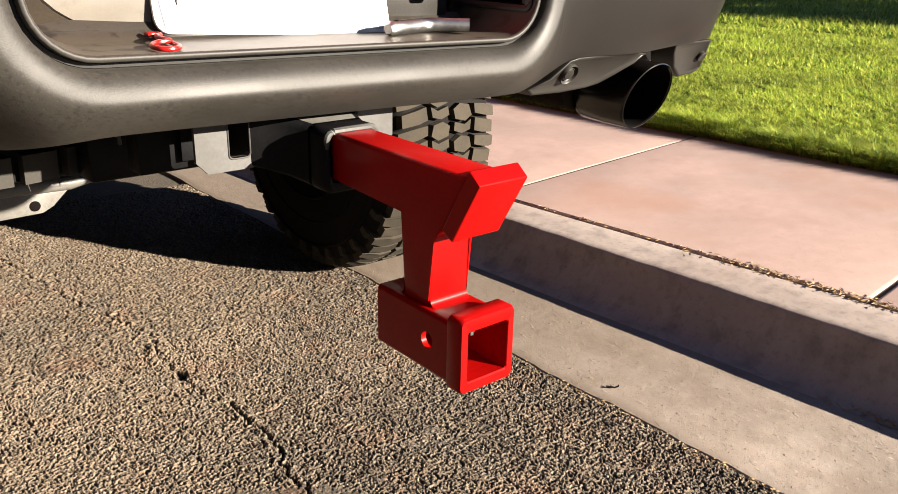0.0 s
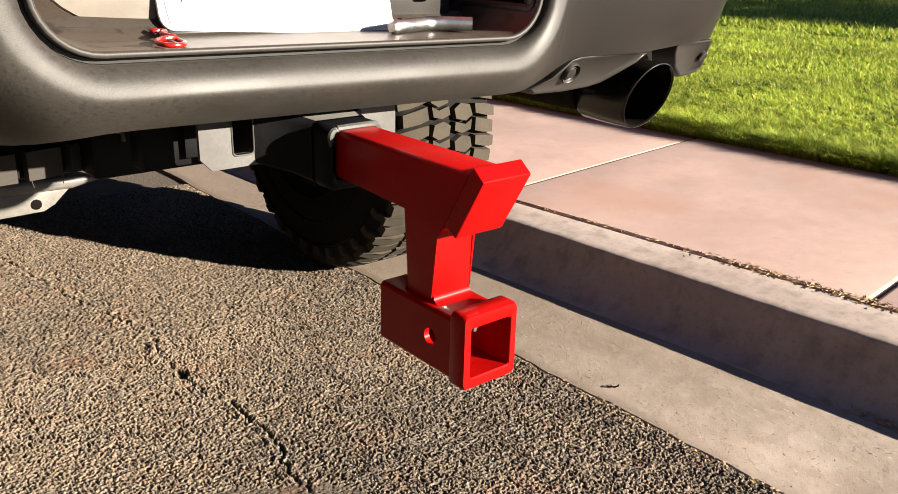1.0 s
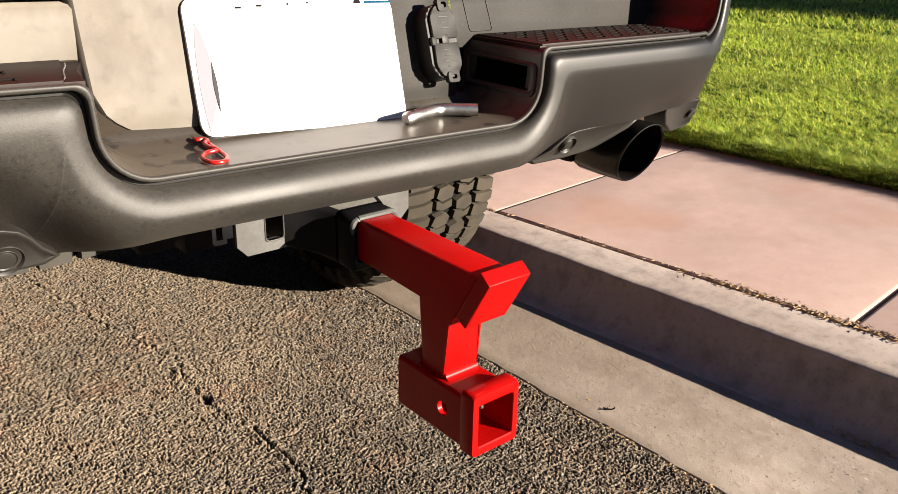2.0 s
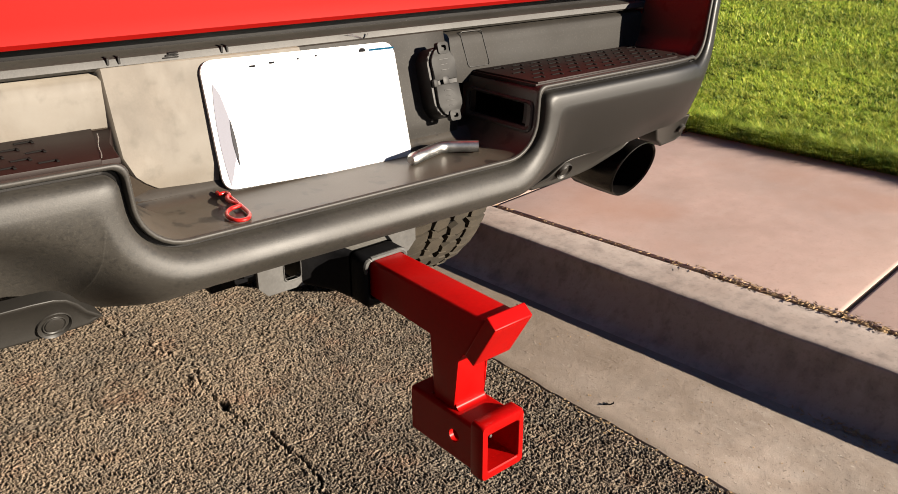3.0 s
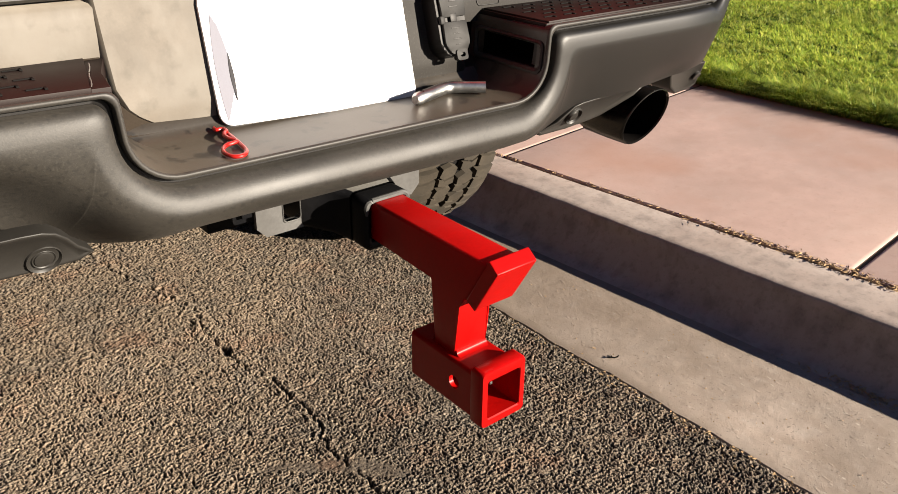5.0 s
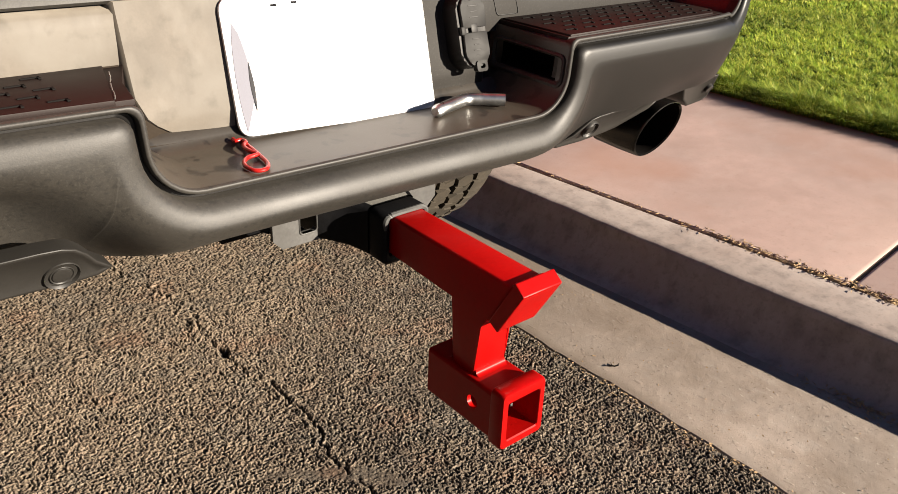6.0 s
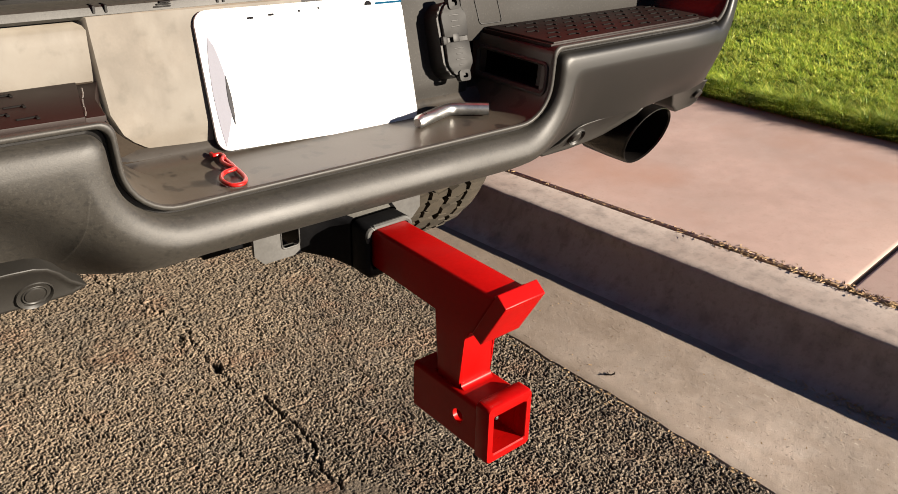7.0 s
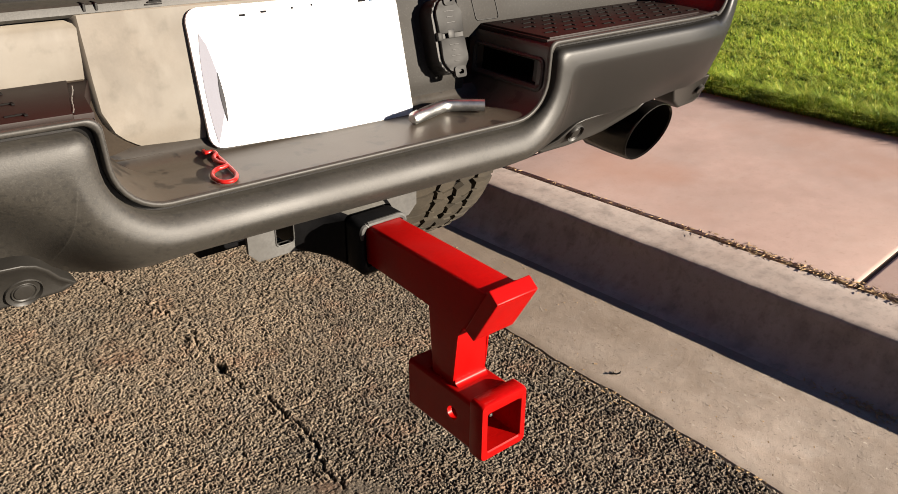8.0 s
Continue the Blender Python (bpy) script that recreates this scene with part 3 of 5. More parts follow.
def gutter_and_kerb():
    rows = []
    for y in STATIONS:
        e, f = gutter_edge(y), flow_line(y)
        w = 0.002 * math.sin(5 * y)
        rows.append([(e - 0.004, y, fall(e) - 0.030), (e, y, fall(e) - 0.004), (e + 0.006, y, fall(e) + 0.001)]
                    + [(e + (f - e) * k, y, fall(e) + 0.001 + (-0.055 - fall(e)) * k ** 1.15 + w * k * (1 - k)) for k in (0.04, 0.09, 0.15, 0.35, 0.55, 0.75, 0.9, 1.0)])
    ob = part("gutter", grid(rows), CONCRETE)
    # road dirt, thicker along the asphalt and away from the swept stretch
    a = ob.data.attributes.new("film", "FLOAT", "POINT")
    for k, v in enumerate(ob.data.vertices):
        across = (v.co.x - gutter_edge(v.co.y)) / 0.45
        a.data[k].value = 0.78 * sm(-0.10, 1.1, v.co.y + 0.1 * math.sin(5 * v.co.y)) + 0.40 * sm(0.10, 0.0, across)
    tagged(ob, "stained tan concrete gutter beside the asphalt", "gutter", kind="structure")
    rows = []
    for y in STATIONS:
        f, c, b = flow_line(y), kerb_crest(y), kerb_back(y)
        w = 0.003 * math.sin(9 * y + 0.5)
        v = 0.0012 * math.sin(13 * y) + 0.0009 * math.sin(37 * y + 1) + 0.0007 * math.sin(71 * y + 2)
        rows.append([(f - 0.062, y, -0.0560), (f - 0.046, y, -0.0500), (f - 0.030, y, -0.0475), (f - 0.014, y, -0.0430), (f, y, -0.0350), (f + 0.012, y, -0.0235), (f + 0.024, y, -0.0080),
                     (c - 0.020 + w, y, 0.040), (c - 0.010 + w, y, 0.066), (c - 0.0042 + v, y, 0.0785), (c - 0.0012 + v, y, 0.0834), (c + 0.0030 + v, y, 0.0858), (c + 0.012, y, 0.0884), (c + 0.028, y, 0.0895),
                     ((c + b) / 2, y, 0.091), (b - 0.012, y, 0.093), (b - 0.004, y, 0.089), (b - 0.003, y, 0.05)])
    ob = part("kerb", grid(rows), KERB_CONCRETE, angle=60)
    tagged(ob, "pale concrete kerb with a rounded shaded face", "kerb", kind="structure")
    rows = [[(kerb_back(y) - 0.008, y, 0.078), (kerb_back(y) + 0.012, y, 0.080)] for y in STATIONS]
    ob = part("trim", grid(rows), JOINT_DIRT)
    tagged(ob, "dirt-filled joint between kerb and pavement", "joint", kind="structure")


gutter_and_kerb()


def pavement():
    base = thing("pavement", 1.5, 0.5, 0.0, "pink-tinted concrete pavement with broom marks", "pavement", kind="structure")
    rows = [[(kerb_back(y), y, 0.0855), (kerb_back(y) + 0.02, y, 0.0893), (lawn_edge(y) + 0.02, y, 0.0955)] for y in STATIONS]
    bm = grid(rows)
    # dirt that fills the cross joints
    for j in range(-6, 8):
        rows = []
        for y in (1.462 + 1.266 * j - 0.010, 1.462 + 1.266 * j + 0.0072):
            xa, xb = kerb_back(y) + 0.012, lawn_edge(y)
            up = (0.004 if j < 0 else 0.0) - 0.0060
            rows.append([(xa + d, y + 0.09 * d, h + up) for d, h in ((0.0, 0.0926), (0.35, 0.094), (0.7, 0.0955), (1.0, 0.097), (xb - xa, 0.099))])
        grid(rows, bm)
    sub = part("bed", bm, JOINT_DIRT, base)
    sub.matrix_parent_inverse = Matrix.Translation((-1.5, -0.5, 0))
    for k in range(-6, 9):
        # slabs between straight joints that stand square to the kerb
        y0, y1 = 1.462 + 1.266 * (k - 1) + 0.0075, 1.462 + 1.266 * k - 0.0075
        bm = bmesh.new()
        rows = []
        span = y1 - y0
        # tooled, rounded edges along the joints
        for a, drop in ([(y0 - 0.0008, 0.045), (y0, 0.0034), (y0 + 0.0022, 0.0020), (y0 + 0.0055, 0.0007), (y0 + 0.010, 0.0)]
                        + [(y0 + span * q, 0.0) for q in (0.2, 0.4, 0.6, 0.8)]
                        + [(y1 - 0.010, 0.0), (y1 - 0.0055, 0.0007), (y1 - 0.0022, 0.0020), (y1, 0.0034), (y1 + 0.0008, 0.045)]):
            xa, xb = kerb_back(a) + 0.004, lawn_edge(a)
            rows.append([(xa, a, 0.050)] + [(xa + d, a + 0.09 * d, h - drop) for d, h in ((0, 0.088), (0.006, 0.0925), (0.35, 0.094), (0.7, 0.0955), (1.0, 0.097))]
                        + [(xb, a + 0.09 * (xb - xa), 0.099 - drop), (xb, a + 0.09 * (xb - xa), 0.048)])
        rise = 0.004 if k <= 0 else 0.0
        rows = [[(p[0], p[1], p[2] + rise) for p in r] for r in rows]
        grid(rows, bm)
        ob = part("slab", bm, PINK_CONCRETE, base, angle=18)
        ob.matrix_parent_inverse = Matrix.Translation((-1.5, -0.5, 0))


pavement()


def lawn():
    rows = []
    for y in STATIONS:
        e = lawn_edge(y)
        rows.append([(e - 0.002, y, 0.05), (e + 0.004, y, 0.112), (e + 0.018, y, 0.124)] + [(e + d, y + 0.09 * d, 0.126 + 0.006 * sm(0, 0.6, d)) for d in (0.06, 0.3, 0.8, 2, 5, 10, 20, 60)])
    ob = part("ground", grid(rows), SOIL)
    tagged(ob, "dark soil under a mown lawn", "ground", kind="structure")
    rng = np.random.default_rng(7)
    pieces = []
    # nearer bands are denser; all of it lies where the view reaches
    thin = []
    for d0, d1, y0, y1, count, tall, wide, fine in ((-0.015, 0.10, -0.4, 4.5, 70000, 0.060, 0.0026, False), (0.05, 0.8, -0.2, 5.0, 120000, 0.029, 0.0032, False),
                                                    (0.8, 2.2, 0.3, 6.5, 200000, 0.027, 0.0050, True), (2.2, 5.0, 0.8, 9.0, 170000, 0.032, 0.0080, True),
                                                    (5.0, 15.0, 1.5, 16.0, 150000, 0.06, 0.013, True),
                                                    (0.0, 6.0, -5.0, 0.0, 60000, 0.06, 0.016, True), (0.0, 5.0, 6.5, 16.0, 60000, 0.06, 0.016, True)):
        d = d0 + (d1 - d0) * rng.random(count)
        yy = y0 + (y1 - y0) * rng.random(count)
        xx = np.array([lawn_edge(v) for v in np.linspace(-2, 20, 400)])
        ex = np.interp(yy - 0.09 * d, np.linspace(-2, 20, 400), xx)
        px, py = ex + d, yy
        clump = np.clip(0.9 + 0.62 * lattice_noise(px, py, 0.055, 21) + 0.30 * lattice_noise(px, py, 0.13, 23) + 0.15 * lattice_noise(px, py, 0.5, 22), 0.35, 1.6)
        ht = tall * clump * rng.uniform(0.6, 1.25, count)
        az = rng.uniform(0, 2 * np.pi, count)
        lean = rng.uniform(0.3, 1.9, count) * ht
        out = np.where(d < 0.03, -0.75 * ht * rng.random(count), 0.0)
        w = wide * rng.uniform(0.7, 1.3, count)
        bx, by = np.cos(az + 1.57) * w / 2, np.sin(az + 1.57) * w / 2
        z0 = np.where(d < 0.012, 0.102, 0.122)
        base1 = np.stack([px - bx, py - by, z0], -1)
        base2 = np.stack([px + bx, py + by, z0], -1)
        tip = np.stack([px + np.cos(az) * lean + out, py + np.sin(az) * lean, z0 + ht * np.where(d < 0.03, 0.85, 1.0)], -1)
        if fine:
            thin.append(np.stack([base1, base2, tip], 1))
            continue
        mx, my = px + np.cos(az) * lean * 0.35 + out * 0.4, py + np.sin(az) * lean * 0.35
        mid1 = np.stack([mx - bx * 0.8, my - by * 0.8, z0 + ht * 0.62], -1)
        mid2 = np.stack([mx + bx * 0.8, my + by * 0.8, z0 + ht * 0.62], -1)
        pieces.append(np.stack([base1, base2, mid2, mid1, tip], 1))
    v = np.concatenate(pieces).reshape(-1, 3)
    n = len(v) // 5
    o = np.arange(n)[:, None] * 5
    tri = np.concatenate([o + [0, 1, 2], o + [0, 2, 3], o + [3, 2, 4]]).reshape(-1, 3)
    far = np.concatenate(thin).reshape(-1, 3)
    tri = np.concatenate([tri, len(v) + np.arange(len(far)).reshape(-1, 3)])
    v = np.concatenate([v, far])
    ob = numpy_mesh("grass", v, tri, GRASS)
    tagged(ob, "bright green sunlit mown grass lawn", "grass", kind="stuff")


lawn()


def sky_blockers():
    """Unseen plain dark house fronts, added to hold back low sky light; none of them stands in the sun's way."""
    for x, y, half, turn, label in ((-7.0, 4.0, 16, 0, "unseen dark brown sky blocker across the street"), (6.0, 22.0, 14, -90, "unseen dark brown sky blocker at the street's end"),
                                    (22.0, 14.0, 9, 180, "unseen dark brown sky blocker behind the lawn"),
                                    (4.0, -31.0, 30, 90, "unseen dark brown sky blocker far down the street")):
        base = thing("house", x, y, 0.0, label, "house")
        part("wall", box(-0.3, 0.3, -half, half, -0.1, 6.2, 0.02), BLOCKER_WALL, base)
        part("roof", prism([(-4.0, 8.4), (0.9, 6.0), (0.9, 6.25), (-4.0, 8.7)], "y", -half - 0.5, half + 0.5), BLOCKER_ROOF, base)
        base.rotation_euler = (0, 0, radians(turn))


sky_blockers()


def leaf_material():
    m = material("tree_leaves", (0.05, 0.09, 0.02), 0.6, vary=0.3, scale=8, fine=60, bump=0)
    return m


LEAVES = leaf_material()
BARK = material("grey_brown_bark", (0.11, 0.085, 0.06), 0.9, vary=0.35, scale=14, fine=90, bump=0.8, depth=0.01)


def tree(x, y, height, spread, seed):
    """A garden tree out of view, added to shade the far lawn: tapered trunk, forked limbs, a crown of loose leaf
    clumps.
    """
    rng = np.random.default_rng(seed)
    base = thing("tree", x, y, 0.12, "unseen leafy green tree placed to shade the lawn", "tree", "trees on the lawn")
    bm = tube([(0, 0, -0.1), (0.05, 0.02, height * 0.25), (0.0, 0.06, height * 0.5), (0.1, 0.0, height * 0.8)], [0.16, 0.12, 0.09, 0.03], 10)
    ends = []
    for k in range(7):
        a = 2 * math.pi * k / 7 + rng.uniform(-0.3, 0.3)
        r, h0, h1 = spread * rng.uniform(0.55, 0.85), height * rng.uniform(0.35, 0.55), height * rng.uniform(0.6, 0.92)
        ends.append((r * math.cos(a), r * math.sin(a), h1))
        tube([(0.03, 0.03, h0), (0.5 * r * math.cos(a), 0.5 * r * math.sin(a), (h0 + h1) / 2 + 0.1), ends[-1]], [0.06, 0.04, 0.015], 7, bm)
    part("trunk", bm, BARK, base)
    centres = np.array(ends + [(0, 0, height * 0.95), (0.2, 0.3, height * 0.7)])
    n = 5200
    c = centres[rng.integers(0, len(centres), n)] + rng.normal(0, 1, (n, 3)) * np.array([0.32, 0.32, 0.24]) * spread * 0.9
    u, w = rng.normal(0, 1, (n, 3)), rng.normal(0, 1, (n, 3))
    u = u / np.linalg.norm(u, axis=1)[:, None] * rng.uniform(0.05, 0.11, n)[:, None]
    w = w / np.linalg.norm(w, axis=1)[:, None] * rng.uniform(0.03, 0.06, n)[:, None]
    v = np.stack([c - u, c + w, c + u, c - w], 1).reshape(-1, 3)
    ob = numpy_mesh("crown", v, np.arange(4 * n).reshape(-1, 4), LEAVES)
    ob.parent = base


tree(15.4, -3.6, 4.2, 1.9, 3)
tree(18.6, -4.6, 4.6, 2.1, 4)
tree(13.0, -1.6, 2.6, 1.0, 5)


def litter():
    """Dry bits swept into the joint behind the kerb."""
    rng = random.Random(5)
    bm = bmesh.new()
    for k in range(900):
        y = rng.choice((rng.gauss(0.45, 0.16), rng.gauss(0.14, 0.15), rng.uniform(-0.6, 2.0)))
        x = kerb_back(y) + rng.gauss(0.006, 0.012 if y < 0.7 else 0.005)
        a, s = rng.uniform(0, 6.3), rng.uniform(0.004, 0.014)
        z = 0.093 + rng.uniform(0.0, 0.005)
        dx, dy = math.cos(a) * s, math.sin(a) * s
        w = rng.uniform(0.0008, 0.002)
        pts = [(x - dx, y - dy, z), (x + dy * w / s, y - dx * w / s, z + 0.002), (x + dx, y + dy, z + rng.uniform(0, 0.004)), (x - dy * w / s, y + dx * w / s, z)]
        fan(bm, pts)
    for k in range(260):
        y = rng.gauss(-0.05, 0.09)
        x = flow_line(y) + rng.gauss(-0.035, 0.022)
        a, s = rng.uniform(0, 6.3), rng.uniform(0.003, 0.011)
        z = -0.049 + rng.uniform(0.0, 0.004)
        dx, dy = math.cos(a) * s, math.sin(a) * s
        w = rng.uniform(0.0008, 0.003)
        fan(bm, [(x - dx, y - dy, z), (x + dy * w / s, y - dx * w / s, z + 0.002), (x + dx, y + dy, z + rng.uniform(0, 0.004)), (x - dy * w / s, y + dx * w / s, z)])
    # pale crumbs along the asphalt's ragged edge
    for k in range(420):
        y = rng.uniform(-0.25, 1.1)
        x = gutter_edge(y) - abs(rng.gauss(0.004, 0.020))
        a, s = rng.uniform(0, 6.3), rng.uniform(0.0015, 0.006)
        z = fall(x) + rng.uniform(0.002, 0.006)
        dx, dy = math.cos(a) * s, math.sin(a) * s
        fan(bm, [(x - dx, y - dy, z), (x + 0.5 * dy, y - 0.5 * dx, z + 0.0015), (x + dx, y + dy, z + rng.uniform(0, 0.003)), (x - 0.5 * dy, y + 0.5 * dx, z)])
    for k in range(160):
        y = rng.uniform(-0.3, 1.3)
        x = gutter_edge(y) + 0.02 + 0.42 * rng.random() ** 1.6
        a, s = rng.uniform(0, 6.3), rng.uniform(0.0012, 0.0040)
        q = (x - gutter_edge(y)) / (flow_line(y) - gutter_edge(y))
        z = fall(gutter_edge(y)) + 0.0018 + (-0.055 - fall(gutter_edge(y))) * q ** 1.15
        dx, dy = math.cos(a) * s, math.sin(a) * s
        fan(bm, [(x - dx, y - dy, z), (x + 0.5 * dy, y - 0.5 * dx, z + 0.0015), (x + dx, y + dy, z + rng.uniform(0, 0.003)), (x - 0.5 * dy, y + 0.5 * dx, z)])
    ob = part("leaf_litter", bm, STRAW, smooth=False)
    tagged(ob, "dry brown leaf litter in the kerb joint", "leaf litter", kind="stuff")


litter()


def twig():
    base = thing("twig", 0.845, 0.435, -0.024, "small dark bent twig on the gutter", "twig")
    part("stem", tube([(-0.014, 0.012, 0.003), (-0.006, 0.006, 0.004), (0.0, 0.0, 0.003), (0.009, -0.003, 0.0045), (0.013, -0.001, 0.006)], [0.0012, 0.0022, 0.002, 0.0022, 0.001], 8), SOOT_SHADE_BLACK, base)
    part("side_shoot", tube([(-0.004, 0.005, 0.0035), (-0.001, 0.011, 0.005)], [0.0014, 0.0007], 6), SOOT_SHADE_BLACK, base)


twig()

# ---------------------------------------------------------------- the parked truck
truck = thing("pickup_truck", 0.0, 0.2, 0.0, "parked red pickup truck with a grey plastic step bumper", "truck")
ORIGIN = Matrix.Translation((0.0, -0.2, 0.0))


def tpart(name, bm, mat, label="", parent=None, smooth=True, angle=35):
    ob = part(name, bm, mat, parent or truck, label, smooth, angle)
    if parent is None:
        ob.matrix_parent_inverse = ORIGIN
    return ob


def lip_path(o=0.0):
    """The line of the bumper's upper edge, seen from behind, moved outward by o: low in the middle, a step up on both sides, high at the ends."""
    mid = -0.022
    half = [(x, 0.8175 - o) for x in (0.0, 0.06, 0.12, 0.18, 0.23)] + [(0.262, 0.8175 - o)]
    for k in range(1, 9):
        a = radians(-90 + 84 * k / 8)
        half.append((0.262 + (0.0575 + o) * math.cos(a), 0.875 + (0.0575 + o) * math.sin(a)))
    r = 0.016 + 0.08 * o
    top, side = 0.924 - o, 0.3215 + 0.985 * o
    zc = top - r
    x0, z0 = half[-1]
    half += [(x0 + (side - x0) * k, z0 + (zc - z0) * k) for k in (0.3, 0.6, 0.85)]
    for k in range(0, 7):
        a = radians(176 - 84 * k / 6)
        half.append((side + r + r * math.cos(a), zc + r * math.sin(a)))
    half += [(max(x, half[-1][0] + 0.002), top + d) for x, d in [(0.385 + 0.0197 * i, 0.0003 + 0.00012 * i) for i in range(19)]]
    for k in range(1, 9):
        a = radians(-90 + 74 * k / 8)
        half.append((0.74 + (0.05 + o) * math.cos(a), 0.972 + (0.05 + o) * math.sin(a)))
    xe, ze = half[-1]
    half += [(xe + 0.012, ze + 0.045), (xe + 0.026, ze + 0.085), (xe + 0.05, ze + 0.098), (xe + 0.10, ze + 0.10), (xe + 0.17, ze + 0.10), (xe + 0.24 - o, ze + 0.095)]
    return [(mid - x, z) for x, z in half[:0:-1]] + [(mid + x, z) for x, z in half]


LIP = lip_path()


def back_sweep(x):
    """How far the bumper's ends turn forward."""
    a = abs(x)
    return 0.20 * max(0.0, (a - 0.62) / 0.40) ** 2.2


def lip_y(x):
    return 0.200 + back_sweep(x)


def face_bottom(x):
    a = abs(x + 0.018)
    z = 0.735 + (0.045 if x > 0 else 0.004) * sm(0.31, 0.44, a)
    if x > 0:
        z += 0.004 * sm(0.56, 0.66, x) + 0.009 * sm(0.69, 0.75, x) + 0.004 * math.exp(-((x - 0.69) / 0.03) ** 2)
    if x < 0:
        z -= 0.014 * math.exp(-((x + 0.370) / 0.055) ** 2)
    return z


def bumper():
    # raised lip: (outward, depth)
    rows = []
    for o, dy in ((0.0040, 0.030), (0.0025, 0.0150), (-0.0008, 0.0115), (-0.0012, 0.0095), (-0.0002, 0.0072), (0.0012, 0.0062), (0.0042, 0.0064), (0.0054, 0.0078), (0.0060, 0.013), (0.0064, 0.030)):
        rows.append([(p[0], lip_y(l[0]) + dy, p[1]) for p, l in zip(lip_path(o), LIP)])
    tpart("bumper_lip", grid(rows), PLASTIC, "raised grey plastic lip", angle=60)
    # dark strip along the groove
    rows = []
    for o, dy in ((0.0050, 0.024), (0.0070, 0.018), (0.0115, 0.018), (0.0150, 0.026)):
        rows.append([(p[0], lip_y(l[0]) + dy, p[1]) for p, l in zip(lip_path(o), LIP)])
    tpart("groove_strip", grid(rows), PLASTIC_DARK, "dark strip in the groove", angle=60)

    def depth(x):
        """How far the face curls under: much in the middle, less on the wings."""
        a = abs(x + 0.018)
        return 0.053 + (-0.006 if x > 0 else 0.012) * sm(0.27, 0.42, a) - (0.010 if x > 0 else 0.040) * sm(0.60, 0.80, a)

    def swell(x):
        """The roll stands proud in the middle, and hardly on the wings."""
        return 1.0 - (0.72 if x > 0 else 0.45) * sm(0.25, 0.36, abs(x + 0.022))

    # the face: a small rounded edge at the groove, then a curl down and under
    rows = []
    for o, dy in ((0.0122, 0.050), (0.0122, 0.012), (0.0126, 0.0066), (0.0140, 0.0032), (0.0175, -0.0020), (0.0220, -0.0064), (0.0270, -0.0097), (0.0320, -0.0118), (0.0360, -0.0130)):
        rows.append([(p[0], lip_y(p[0]) + (dy if dy > 0 else dy * swell(p[0])), p[1]) for p in lip_path(o)])
    tops = lip_path(0.039)
    # columns spread evenly below the two steps, so that none cross
    feet = [x for x, z in tops]
    for lo, hi in ((0.16, 0.60), (-0.67, -0.23)):
        ids = [i for i, (x, z) in enumerate(tops) if lo < x < hi]
        run = [0.0]
        for i, j in zip(ids, ids[1:]):
            run.append(run[-1] + math.hypot(tops[j][0] - tops[i][0], tops[j][1] - tops[i][1]))
        for i, r in zip(ids, run):
            feet[i] = tops[ids[0]][0] + (tops[ids[-1]][0] - tops[ids[0]][0]) * r / run[-1]
    for j in range(33):
        k = math.sin(radians(90 * j / 32))
        line = []
        for (x, z), f in zip(tops, feet):
            x = x + (f - x) * k
            zb = min(face_bottom(x), z - 0.004)
            flat = sm(0.25, 0.42, x) * (1 - 0.5 * sm(0.66, 0.85, x))
            bend = k ** 1.7 + (0.92 * k ** 1.15 - k ** 1.7) * flat
            hollow = 0.012 * math.exp(-(((x - 0.655) / 0.07) ** 2 + ((z + (zb - z) * k - 0.79) / 0.03) ** 2)) if x > 0 else 0.0
            if x < 0:
                # the lower wing falls back behind a slanting edge
                zz = z + (zb - z) * k
                past = (-0.372 - x) * 0.716 + (0.778 - zz) * 0.70
                hollow += 0.050 * sm(-0.022, 0.062, past) * sm(0.0, 0.35, k)
            line.append((x - math.copysign(0.03 * sm(0.80, 1.0, abs(x)) * k, x), lip_y(x) - (0.0137 + 0.0018 * math.sin(1.57 * min(1.0, 4 * k))) * swell(x) + depth(x) * bend + 0.2 * back_sweep(x) * k + hollow, z + (zb - z) * k))
        rows.append(line)
    rows.append([(x, y + 0.05, z + 0.004) for x, y, z in rows[-1]])
    ob = tpart("bumper", grid(rows), PLASTIC, "textured dark grey plastic rear bumper", angle=60)
    # mask that rises to one over the right wing
    wing_mask = ob.data.attributes.new("right_wing", "FLOAT", "POINT")
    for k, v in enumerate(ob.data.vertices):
        wing_mask.data[k].value = sm(0.27, 0.40, v.co.x + 0.022 + 0.012 * math.sin(31 * v.co.z))
    # the deck behind the lip: floor of the well, its side walls, the wings' tops
    cuts = (0.0, 0.03, 0.12, 0.3, 0.5, 0.66, 0.81, 0.9, 1.0)
    deck = [[(x + 0.030 * k * sm(0.20, 0.29, -x - 0.035) * sm(0.62, 0.45, -x), lip_y(x) + 0.010 + (0.385 - lip_y(x) - 0.010) * k, z - 0.007 * sm(0.916, 0.922, z) * min(1.0, k / 0.03)) for x, z in LIP if abs(x) < 0.83] for k in cuts]
    bm = grid(deck)
    bmesh.ops.delete(bm, geom=[f for f in bm.faces if f.calc_center_median().x > 0.2 and 0.852 < f.calc_center_median().z < 0.894 and abs(f.normal.z) < 0.75
                               and f.calc_center_median().x < 0.32 and 0.240 < f.calc_center_median().y < 0.355], context="FACES")
